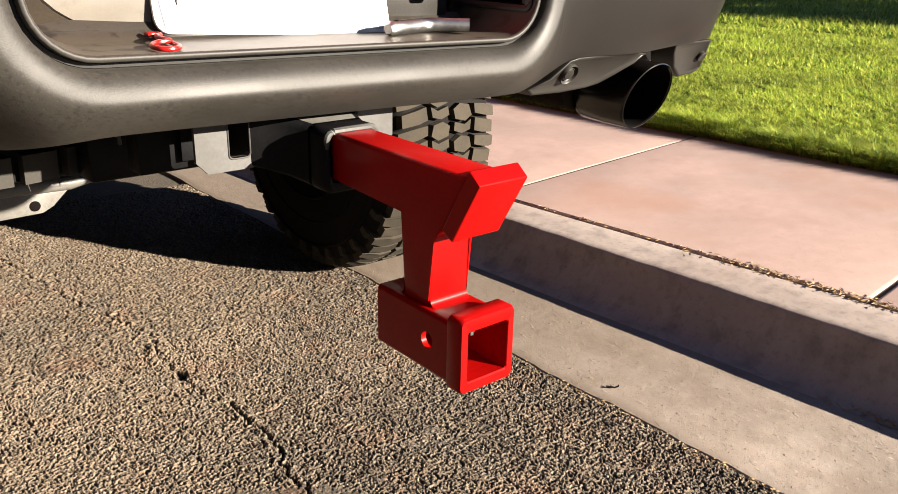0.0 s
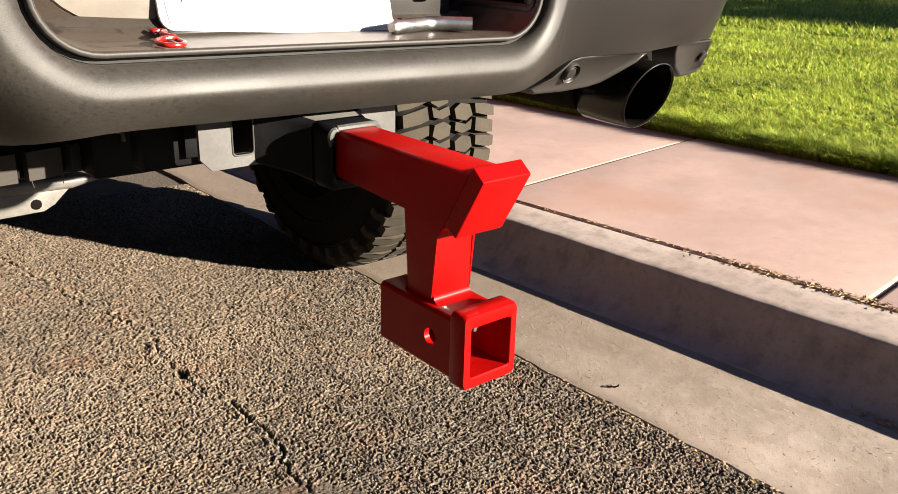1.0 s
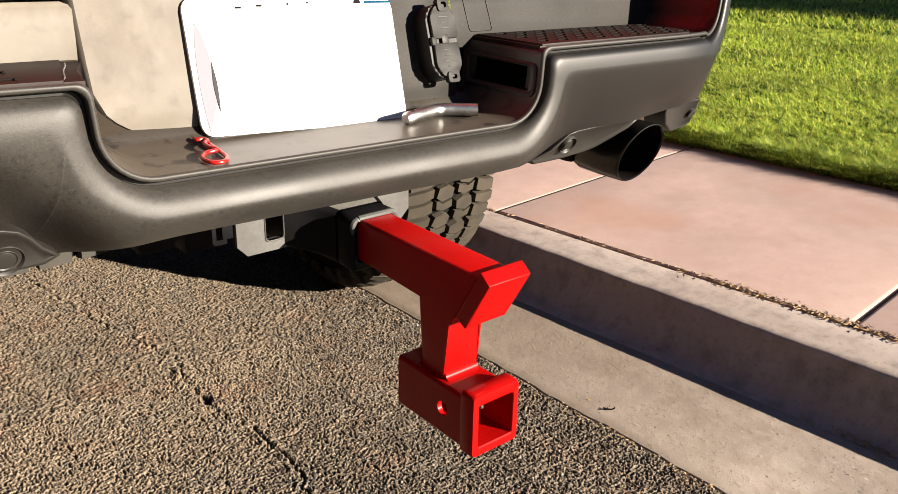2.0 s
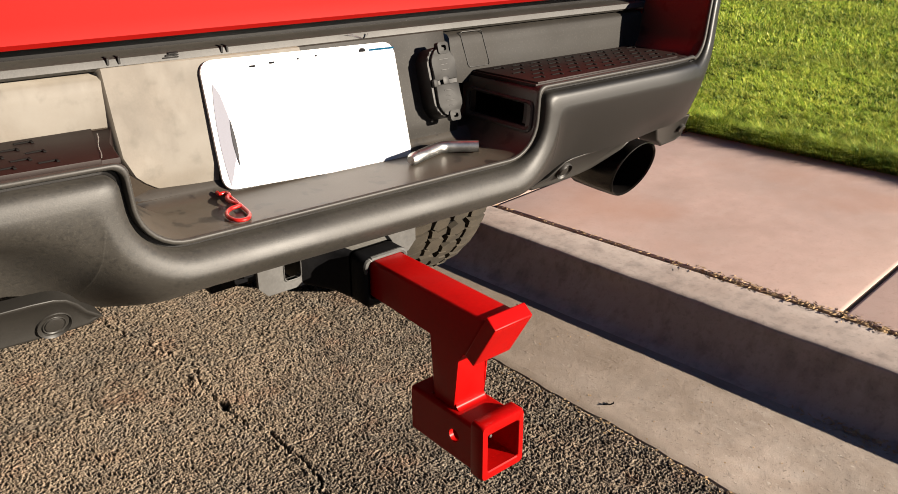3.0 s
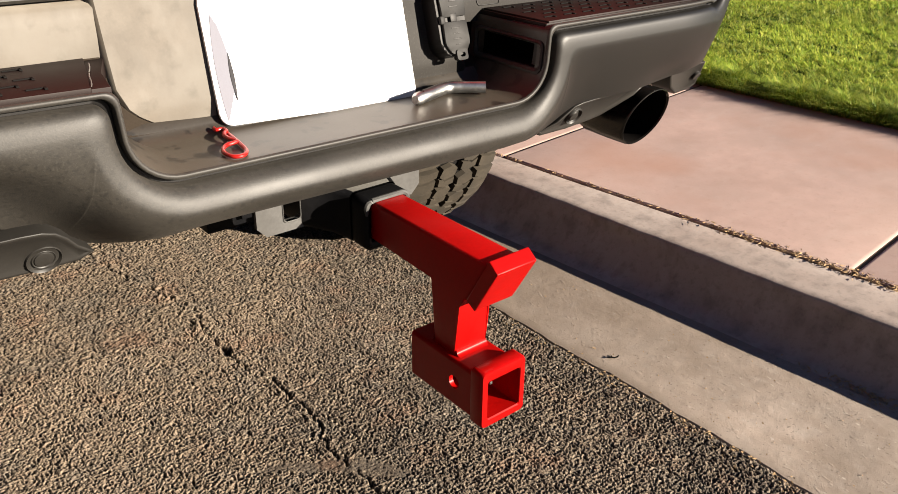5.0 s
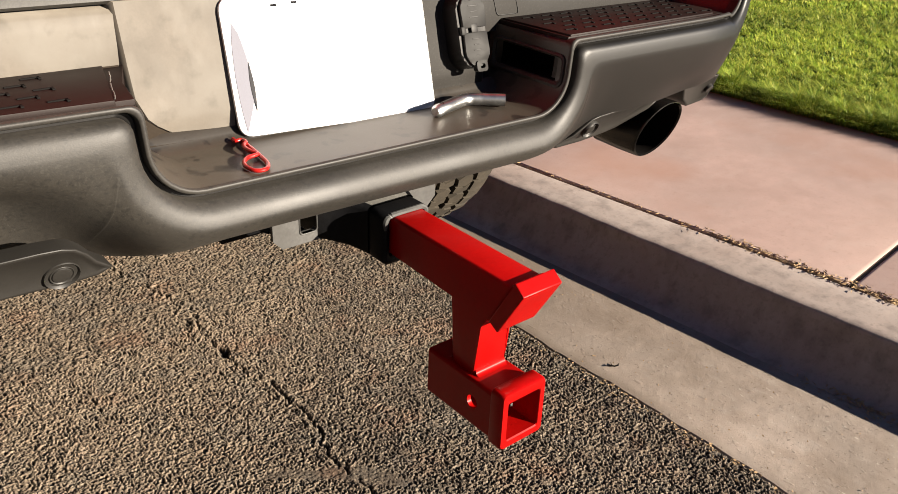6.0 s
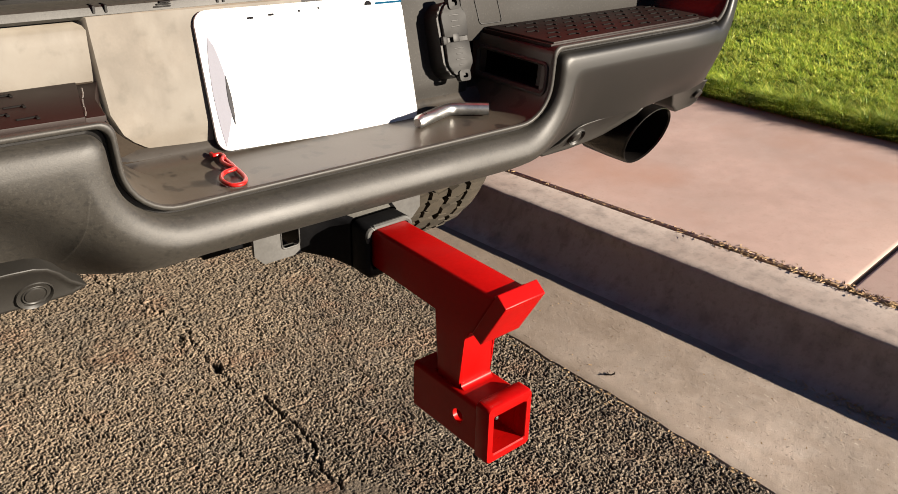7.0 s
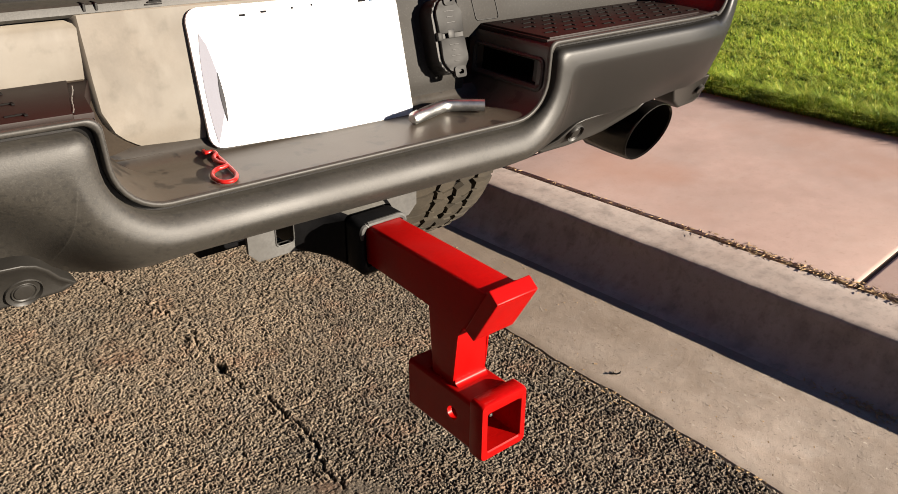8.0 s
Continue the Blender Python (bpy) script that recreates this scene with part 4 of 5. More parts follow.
    # the floor turns up in a cove before the panel behind it
    grid([[(x, y, z) for x in (-0.338, -0.29, -0.2, -0.1, 0.0, 0.1, 0.2, 0.27)] for y, z in
          ((0.298, 0.8176), (0.304, 0.8176), (0.310, 0.8177), (0.316, 0.8183), (0.322, 0.8202), (0.329, 0.8242), (0.3345, 0.8295), (0.3385, 0.8360), (0.345, 0.840))], bm)
    tpart("step", bm, STEP_MAT, "dusty brown-grey plastic step", angle=40)
    # the round corner where floor, side wall and back panel meet
    rows = [[] for k in range(4)]
    for x in (-0.340, -0.320, -0.308, -0.304, -0.300, -0.295, -0.288, -0.280, -0.271, -0.262, -0.252, -0.240):
        top = 0.905 - 0.0735 * max(0.0, (x + 0.305) / 0.056) ** (1 / 3.4) if x < -0.249 else 0.8335
        top = (0.921 if x <= -0.305 else top) + 0.003
        back = 0.3490 + 0.275 * max(0.0, top - 0.858)
        rows[0].append((x, 0.3340, 0.8292))
        for k in range(3):
            q = (k + 1) / 3
            rows[1 + k].append((x, 0.3340 + (back - 0.3340) * q ** 0.6, 0.8292 + (top - 0.8292) * q))
    tpart("corner_cove", grid(rows), MATTE_BROWN, "matte brown rounded corner", angle=60)


bumper()


def bumper_walls():
    # the leaning panel behind the well; its lower corners are round
    def lean(z):
        return 0.3395 + 0.275 * max(0.0, z - 0.858)

    def bow(x):
        return 0.006 * sm(-0.18, -0.29, x)
    # one panel in two tones: tan left half, darker grey right half
    for xl, xr, mat, label in ((-0.305, -0.020, PLASTIC_TAN, "weathered tan-grey plastic panel"), (-0.020, 0.250, PLASTIC_MID, "grey plastic panel")):
        rows = []
        for z in (0.8315, 0.8325, 0.834, 0.837, 0.842, 0.850, 0.86, 0.885, 0.92, 0.96, 0.985, 0.993):
            inset = 0.056 * max(0.0, (0.905 - z) / 0.0735) ** 3.4 if xl < -0.1 else 0.0
            xa, base = xl + inset, 0.002 * sm(0.840, 0.817, z)
            first = [(xa - 0.004, lean(z) + 0.05, z), (xa, lean(z) + 0.008 - base, z), (xa + 0.006, lean(z) - base, z)] if xl < -0.1 else [(xa, lean(z) - base, z)]
            last = [(xr, lean(z) + 0.004 - base, z), (xr + 0.006, lean(z) + 0.04, z)] if xr > 0.1 else [(xr, lean(z) - base, z)]
            pts = first + [(xa + 0.006 + (xr - xa - 0.012) * k, lean(z) - base, z) for k in (0.08, 0.16, 0.24, 0.32, 0.4, 0.6, 0.8, 1.0)] + last
            rows.append([(x, y + bow(x), h) for x, y, h in pts])
        rows.append([(p[0], p[1] + 0.02, p[2] + 0.002) for p in rows[-1]])
        tpart("back_panel", grid(rows), mat, label, angle=50)
    # the panels behind the two wings: tan on the left, darker grey on the right
    for s in (-1, 1):
        rows = []
        x0 = 0.302 if s < 0 else 0.270
        for z, d in ((0.905, 0.0), (0.925, 0.0), (0.945, 0.004), (0.965, 0.009), (0.979, 0.012), (0.984, 0.018), (0.987, 0.035), (0.990, 0.050)):
            rows.append([(s * x, 0.372 + d * 0.8 + 0.03 * max(0, x - 0.6), z) for x in (x0 - 0.006, x0 + 0.004, 0.45, 0.6, 0.72, 0.775)])
        tpart("wing_panel", grid(rows), PLASTIC_TAN if s < 0 else PLASTIC_MID, angle=40)
    # the strip under the tailgate, with moulded slots
    bm = bmesh.new()
    rows = [[(x, 0.388 + d, z) for x in (-0.80, -0.4, 0, 0.4, 0.80)] for z, d in ((0.990, 0.0), (0.9940, -0.004), (0.9975, -0.003), (1.0025, -0.001), (1.0040, 0.003), (1.0045, 0.05))]
    tpart("cross_strip", grid(rows, bm), PLASTIC, "grey plastic strip under the tailgate")
    for x in (-0.288, -0.274, -0.135, -0.127):
        tpart("slot", box(x - 0.0016, x + 0.0016, 0.3835, 0.400, 0.9960, 1.0050, 0.0006, 1), PLASTIC_DARK)
    for k in range(3):
        tpart("slot", box(-0.218 + 0.004 * k, -0.196, 0.3835, 0.400, 0.9965 + 0.0026 * k, 0.9982 + 0.0026 * k, 0.0006, 1), PLASTIC_DARK)
    for pts in ([(0.066, 1.0015), (0.076, 0.9995), (0.088, 0.9945), (0.094, 0.9915)], [(0.094, 0.9915), (0.100, 0.9955), (0.1035, 1.0005)]):
        strip = grid([[(x, 0.3835 - 0.004 * k, z + (0.0026 if k else 0.0)) for x, z in pts] for k in (0, 1)])
        tpart("torn_tape", bmesh_thick(strip, 0.0006), PAPER, "torn shred of clear tape")
    # dark strip added at the back of the shaded gap, and the tailgate
    tpart("gap_backing", box(-0.78, 0.78, 0.4360, 0.47, 1.0000, 1.0300, 0.002), PLASTIC_DARK, "dark strip behind the shaded gap")
    tail = [[(x, 0.398 + dy, z) for x in (-0.77, -0.5, -0.25, 0, 0.25, 0.5, 0.77)] for z, dy in
            ((1.0285, 0.05), (1.0215, 0.014), (1.0225, 0.000), (1.029, -0.006), (1.05, -0.004), (1.2, -0.012), (1.42, -0.010), (1.46, 0.0), (1.47, 0.02), (1.47, 0.07))]
    tpart("tailgate", grid(tail), RED_PAINT, "glossy red painted tailgate")


bumper_walls()


def step_pads():
    for s in (-1, 1):
        if s > 0:
            poly = [(0.310, 0.369), (0.320, 0.230), (0.700, 0.240), (0.724, 0.258), (0.724, 0.369)]
            low = [(0.306, 0.372), (0.314, 0.229), (0.728, 0.238), (0.728, 0.372)]
        else:
            poly = [(-0.326, 0.369), (-0.740, 0.369), (-0.740, 0.262), (-0.700, 0.246), (-0.362, 0.232)]
            low = [(-0.300, 0.375), (-0.745, 0.375), (-0.745, 0.246), (-0.340, 0.236), (-0.330, 0.30)]
        tpart("pad_base", prism(low, "z", 0.900, 0.9222, 0.001), PAD_MAT)
        pad = tpart("step_pad", prism(poly, "z", 0.915, 0.9250, 0.0012), PAD_MAT, "dark ribbed step pad with a red reflection tint")
        if s < 0:
            # pale dashes on the pad's worn end stand in for its highlight
            for k in range(7):
                a, b = k / 7 + 0.02, k / 7 + 0.02 + (0.10, 0.13, 0.07, 0.12, 0.09, 0.13, 0.11)[k]
                worn = tube([(-0.3292 - 0.0318 * q + 0.0008 * math.sin(9 * q), 0.3400 - 0.1050 * q, 0.9252) for q in (a, b)], [0.0010, 0.0006], 6)
                part("edge_highlight", worn, PALE_STEEL, pad)
        # low L-shaped grips in staggered rows
        for r in range(5):
            y = 0.256 + 0.0235 * r
            for c in range(9):
                x = 0.346 + 0.044 * c + (0.022 if r % 2 else 0.0)
                if x > 0.700 or (s < 0 and x < 0.375):
                    continue
                g = bmesh.new()
                box(-0.011, 0.010, -0.0016, 0.0016, 0, 0.0016, 0.0005, 1, g)
                box(0.0065, 0.0100, -0.0075, 0.0016, 0, 0.0016, 0.0005, 1, g)
                ob = part("grip", g, RUBBER, pad)
                ob.matrix_basis = pose(x if s > 0 else -0.020 - x, y, 0.9249, 0, 0, 0)


step_pads()


def pocket():
    """The dark hollow in the well's side wall."""
    outer, inner = rounded(0.216, 0.374, 0.8490, 0.8990, 0.010), rounded(0.2215, 0.366, 0.8570, 0.8935, 0.008)
    half = [((a + c) / 2, (b + d) / 2) for (a, b), (c, d) in zip(outer, inner)]

    def wall(z):
        """The side wall leans out above its round foot."""
        return 0.239 + 0.0575 * math.sqrt(1 - max(0.0, (0.875 - z) / 0.0575) ** 2) + 0.045 * max(0.0, z - 0.875)
    back = [(0.345, y, z) for y, z in inner]
    bm = grid([[(wall(z) + 0.004, y, z) for y, z in inner], back], closed=True)
    fan(bm, back)
    # near-black colour deepens the shade inside the recess
    ob = tpart("pocket", bm, SOOT_SHADE_BLACK, "dark recessed pocket")
    rim = grid([[(wall(z) + d, y, z) for y, z in p] for d, p in ((0.006, outer), (-0.0015, outer), (-0.0035, half), (-0.001, inner), (0.008, inner))], closed=True)
    part("rim", rim, PLASTIC, ob)


pocket()


def trailer_socket():
    """The lidded plug housing on the back panel."""
    lean = Matrix.Translation((0.202, 0.353, 0.9150)) @ pose(0, 0, 0, -16.5, 0, 0) @ Matrix.Diagonal((0.92, 0.86, 0.96, 1))

    def put(bm):
        bmesh.ops.transform(bm, matrix=lean, verts=bm.verts[:])
        return bm
    pill = rounded(-0.019, 0.032, -0.056, 0.056, 0.0250, 9)
    housing = tpart("socket_housing", put(prism(rounded(-0.025, 0.033, -0.058, 0.058, 0.028, 9), "y", -0.034, 0.016, 0.003)), PLASTIC_DARK,
                    "black plastic plug socket housing")
    up = part("upper_lid", put(prism([p for p in pill if p[1] > 0.004] + [(-0.019, 0.004), (0.032, 0.004)], "y", -0.040, -0.0335, 0.0018)), PLASTIC_GREY, housing, "grey hinged socket lid")
    lo = part("lower_lid", put(prism([(0.032, -0.003), (-0.019, -0.003)] + [p for p in pill if p[1] < -0.003], "y", -0.040, -0.0335, 0.0018)), PLASTIC_GREY, housing, "grey hinged socket lid")
    part("hinge", put(box(-0.023, -0.013, -0.041, -0.030, -0.006, 0.007, 0.002)), PLASTIC_GREY, housing)
    part("hinge", put(box(-0.002, 0.012, -0.0405, -0.030, -0.004, 0.010, 0.0015)), PLASTIC_DARK, housing)
    for z0, z1, own in ((0.045, 0.064, up), (-0.064, -0.047, lo)):
        bm = bmesh.new()
        outer, inner = rounded(-0.002, 0.021, z0, z1, 0.005), rounded(0.004, 0.015, z0 + 0.005, z1 - 0.005, 0.003)
        rows = [[(x, y, z) for x, z in p] for y, p in ((-0.032, outer), (-0.043, outer), (-0.044, inner), (-0.032, inner))]
        grid(rows, bm, closed=True)
        part("pull_tab", put(bm), PLASTIC_GREY, own)
    # moulded marks that cannot be read
    for own, z0, n in ((up, 0.036, 3), (lo, -0.014, 4)):
        for k in range(n):
            w = (0.020, 0.014, 0.018, 0.010)[k]
            part("moulded_mark", put(box(0.007 - w / 2, 0.007 + w / 2, -0.0405, -0.0395, z0 - 0.0085 * k, z0 - 0.0085 * k + 0.0018, 0.0003, 1)), PLASTIC_DARK, own)
    # the seam of a small access cover beside it
    ring = [(x - 0.012 * (z - 0.957) / 0.06, z) for x, z in rounded(0.294, 0.342, 0.929, 0.987, 0.005, 4)]
    pts = [(x, 0.3715 + 0.8 * (0.004 * sm(0.925, 0.945, z) + 0.009 * sm(0.945, 0.98, z)), z) for x, z in ring]
    tpart("access_cover_seam", tube(pts + pts[:1], 0.0009, 6, caps=False), PLASTIC_DARK)


trailer_socket()

# the truck leans a little towards the kerb, as the road does
for ob in truck.children_recursive:
    if ob.name.split(".")[0] == "grip":
        ob.location.z -= 0.02 * ob.location.x
        continue
    for v in ob.data.vertices:
        v.co.z -= 0.02 * v.co.x


def flat_panel(front, back):
    """A thin moulded panel: a narrow raised lip round its face, edges that run back."""
    bm = bmesh.new()
    face = bm.faces.new([bm.verts.new(p) for p in front])
    rim = [bm.verts.new((p[0], p[1] + back, p[2])) for p in front]
    n = len(front)
    vs = list(face.verts)
    for i in range(n):
        bm.faces.new((vs[i], vs[(i + 1) % n], rim[(i + 1) % n], rim[i]))
    bmesh.ops.recalc_face_normals(bm, faces=bm.faces[:])
    edges = list(face.edges)
    bmesh.ops.bevel(bm, geom=edges, offset=0.0025, segments=3, affect="EDGES", profile=0.5)
    top = max(bm.faces, key=lambda f: f.calc_area() if len(f.verts) > 4 else 0)
    bmesh.ops.inset_region(bm, faces=[top], thickness=0.0022, depth=0.0)
    bmesh.ops.inset_region(bm, faces=[top], thickness=0.0016, depth=-0.0012)
    return bm


def valances():
    """The lower panels with a round bolt on each side, and the panel's end beyond the tailpipe."""
    for s, bx, by, bz in ((1, 0.4115, 0.2518, 0.7458), (-1, -0.447, 0.2228, 0.761)):
        if s > 0:
            outline = [(-0.068, -0.020), (-0.036, -0.004), (-0.010, 0.0225), (0.0105, 0.0255), (0.117, 0.0235), (0.160, 0.0225), (0.196, 0.0175),
                       (0.170, 0.004), (0.137, -0.016), (0.110, -0.028), (0.081, -0.032), (0.016, -0.033), (-0.050, -0.031)]
            front = [(bx + x, by - 0.005 - (0.5 if z > 0 else 0.9) * z + 0.10 * max(0, x), bz + z) for x, z in outline]
        else:
            outline = [(-0.054, -0.008), (-0.045, 0.0005), (-0.037, 0.0075), (-0.026, 0.0225), (-0.014, 0.0335), (0.000, 0.0385), (0.022, 0.0405), (0.05, 0.041), (0.34, 0.046),
                       (0.34, -0.012), (0.05, -0.014), (0.010, -0.0155), (-0.020, -0.0162), (-0.038, -0.0160)]
            front = [(bx - x, by - 0.005 - 0.50 * z + 0.02 * max(0, x), bz + z) for x, z in outline]
        ob = tpart("lower_panel", flat_panel(front, 0.03), PANEL_MAT, "grey plastic lower bumper panel", angle=40)
        r = 0.0115 if s > 0 else 0.0130
        seat = Matrix.Translation((bx, by - 0.0050, bz)) @ pose(0, 0, 0, 22 if s < 0 else 30, 0, 0)
        bm = lathe([(0.022, r), (0.0010, r), (0.0, r * 0.94), (0.0010, r * 0.86), (0.0010, r * 0.80), (-0.0003, r * 0.75), (-0.0007, r * 0.6), (-0.0005, 0.0001)], "y", 28)
        bmesh.ops.transform(bm, matrix=seat, verts=bm.verts[:])
        part("bolt_cap", bm, PANEL_MAT, ob, "round grey bolt cap")
        bm = lathe([(0.012, r * 1.50), (0.0005, r * 1.50), (-0.0012, r * 1.42), (0.0008, r * 1.28), (0.0060, r * 1.10)], "y", 28)
        bmesh.ops.transform(bm, matrix=seat, verts=bm.verts[:])
        part("bolt_recess", bm, PANEL_MAT, ob)
    # dark box added behind the tailpipe to darken the gap above it
    tpart("pipe_gap_filler", box(0.50, 0.86, 0.40, 0.43, 0.722, 0.82, 0.004), BLACK_STEEL, "dark box filling the gap above the tailpipe")
    end = [(0.735, 0.762), (0.838, 0.765), (0.850, 0.738), (0.862, 0.708), (0.850, 0.699), (0.808, 0.6945), (0.772, 0.716), (0.745, 0.744)]
    ob = tpart("end_panel", flat_panel([(x - 0.022, 0.279 - 0.60 * (z - 0.759), z + 0.008) for x, z in end], 0.05), PANEL_MAT, "grey plastic end panel", angle=40)
    bm = lathe([(0.012, 0.010), (-0.0006, 0.010), (-0.0016, 0.0085), (-0.0010, 0.0001)], "y", 20)
    bmesh.ops.transform(bm, matrix=Matrix.Translation((0.814, 0.2915, 0.740)) @ pose(0, 0, 0, 36, 0, 0), verts=bm.verts[:])
    part("bolt_cap", bm, PANEL_MAT, ob)


valances()


def tailpipe():
    cx, cz, r, y0, b = 0.676, 0.680, 0.061, 0.298, -0.37
    seg = 48
    rows = []
    for rr, dy, cut in ((0.026, 0.42, 0), (0.028, 0.165, 0.2), (0.036, 0.145, 0.4), (0.052, 0.127, 0.8), (r * 0.97, 0.108, 1), (r, 0.05, 1), (r, 0.006, 1), (r * 0.985, 0.001, 1), (r * 0.955, 0.0, 1), (r * 0.93, 0.004, 1)):
        rows.append([(cx + rr * math.cos(q), y0 + dy + b * rr * math.sin(q) * cut, cz + rr * math.sin(q)) for q in (2 * math.pi * k / seg for k in range(seg))])
    pipe = tpart("tailpipe", grid(rows, closed=True), BLACK_CHROME, "gloss black slash-cut tailpipe tip", angle=60)
    rows = []
    for rr, dy in ((r * 0.93, 0.004), (r * 0.925, 0.06), (r * 0.90, 0.12), (r * 0.2, 0.135)):
        rows.append([(cx + rr * math.cos(q), y0 + dy + b * rr * math.sin(q), cz + rr * math.sin(q)) for q in (2 * math.pi * k / seg for k in range(seg))])
    part("bore", grid(rows, closed=True), SOOT_SHADE_BLACK, pipe, "sooty inside of the pipe")
    bm = tube([(0.676, 0.46, 0.685), (0.676, 0.9, 0.70), (0.62, 1.3, 0.76), (0.55, 2.0, 0.74)], 0.036, 14)
    part("pipe", bm, BLACK_STEEL, pipe)
    part("muffler", prism(rounded(0.600, 0.860, 0.640, 0.775, 0.030, 5), "y", 0.432, 1.15, 0.006), MATTE_BROWN, pipe, "dull brown steel muffler")
    part("hanger", tube([(0.735, 0.40, 0.70), (0.735, 0.38, 0.76), (0.725, 0.38, 0.82)], 0.010, 8), BLACK_STEEL, pipe)


tailpipe()


def receiver():
    """The square receiver under the bumper, its end collar, gussets and cross panel."""
    x0, x1, z0, z1 = -0.040, 0.037, 0.645, 0.7235
    body = tpart("hitch_receiver", prism(rounded(x0 + 0.003, x1 - 0.003, z0 + 0.003, z1 - 0.003, 0.008), "y", 0.232, 0.62), BLACK_STEEL, "black steel hitch receiver")
    outer, inner = rounded(x0, x1, z0, z1, 0.011), rounded(-0.0295, 0.0285, 0.6575, 0.7215, 0.004)
    mid = [((a + c) / 2, (b + d) / 2) for (a, b), (c, d) in zip(outer, inner)]
    rows = [[(x, y, z) for x, z in p] for y, p in ((0.242, outer), (0.2125, outer), (0.2085, mid), (0.211, inner), (0.30, inner))]
    part("collar", grid(rows, closed=True), BLACK_STEEL, body, angle=60)
    # bare worn metal along the collar's top and corner
    arc = [(x0 + 0.004, 0.700)] + [(x0 + 0.004 + 0.009 * (1 - math.cos(radians(a))), 0.7095 + 0.0105 * math.sin(radians(a))) for a in range(0, 91, 18)] \
        + [(-0.01, 0.7205), (0.01, 0.7205), (0.024, 0.7205)] + [(0.024 + 0.009 * math.sin(radians(a)), 0.7115 + 0.009 * math.cos(radians(a))) for a in range(18, 91, 18)] + [(0.033, 0.706)]
    part("worn_edge", tube([(x, 0.2105, z) for x, z in arc], [0.002] + [0.0042] * (len(arc) - 2) + [0.002], 8), WORN_EDGE, body, "bare shiny worn edge")
    # gusset that widens towards the frame
    bm = bmesh.new()
    rows = []
    for y, xa, xb, za, zb in ((0.245, -0.041, 0.038, 0.648, 0.724), (0.272, -0.056, 0.045, 0.656, 0.728), (0.286, -0.078, 0.055, 0.664, 0.736), (0.297, -0.092, 0.065, 0.668, 0.740), (0.42, -0.095, 0.07, 0.668, 0.740)):
        rows.append([(x, y, z) for x, z in rounded(xa, xb, za, zb, 0.008, 3)])
    part("gusset", grid(rows, bm, closed=True), BLACK_STEEL, body)
    # pale sheet over the gusset's upward face
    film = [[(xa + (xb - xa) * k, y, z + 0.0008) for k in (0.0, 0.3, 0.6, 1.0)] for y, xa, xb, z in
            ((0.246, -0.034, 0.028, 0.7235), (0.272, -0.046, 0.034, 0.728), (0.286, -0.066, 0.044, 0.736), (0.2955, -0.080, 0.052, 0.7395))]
    part("pale_top", grid(film), PALE_STEEL, body, "pale sheet on the receiver's top")
    # the grey cross panel with its slot, lit by the low sun
    bm = bmesh.new()
    hole = (-0.118, -0.092, 0.683, 0.745)
    xs = (-0.160, -0.146, hole[0], hole[1], -0.06, 0.06, 0.120)
    zs = (0.668, hole[2], hole[3], 0.790)
    for i in range(len(xs) - 1):
        for j in range(3):
            if i == 2 and j == 1:
                continue
            q = [(xs[i], 0.296, zs[j]), (xs[i + 1], 0.296, zs[j]), (xs[i + 1], 0.296, zs[j + 1]), (xs[i], 0.296, zs[j + 1])]
            if i == 0 and j == 0:
                q[0] = (-0.146, 0.296, 0.668)
            if i == 5:
                q[1] = (xs[i + 1] - 0.015 * (j == 0), 0.296, zs[j])
            fan(bm, q)
    bmesh.ops.remove_doubles(bm, verts=bm.verts[:], dist=1e-5)
    bmesh.ops.solidify(bm, geom=bm.faces[:], thickness=0.006)
    part("cross_panel", bm, GREY_STEEL, body, "grey steel cross panel with a slot", smooth=False)
    bm = bmesh.new()
    outer, inner = rounded(hole[0] - 0.0016, hole[1] + 0.0016, hole[2] - 0.0018, hole[3], 0.006), rounded(hole[0], hole[1], hole[2], hole[3] - 0.004, 0.005)
    grid([[(x, y, z) for x, z in p] for y, p in ((0.298, outer), (0.2952, outer), (0.2945, [((a + c) / 2, (b + d) / 2) for (a, b), (c, d) in zip(outer, inner)]), (0.2952, inner), (0.305, inner))], bm, closed=True)
    part("slot_lip", bm, GREY_STEEL, body)
    # tab coloured black for the shade it lies in
    part("tab", box(-0.1464, -0.120, 0.370, 0.374, 0.668, 0.760, 0.001), BLACK_STEEL, body)
    # dark box added behind the slot so that it shows black
    part("slot_blackout", box(-0.196, -0.070, 0.380, 0.42, 0.655, 0.760, 0.002), BLACK_STEEL, body)


receiver()


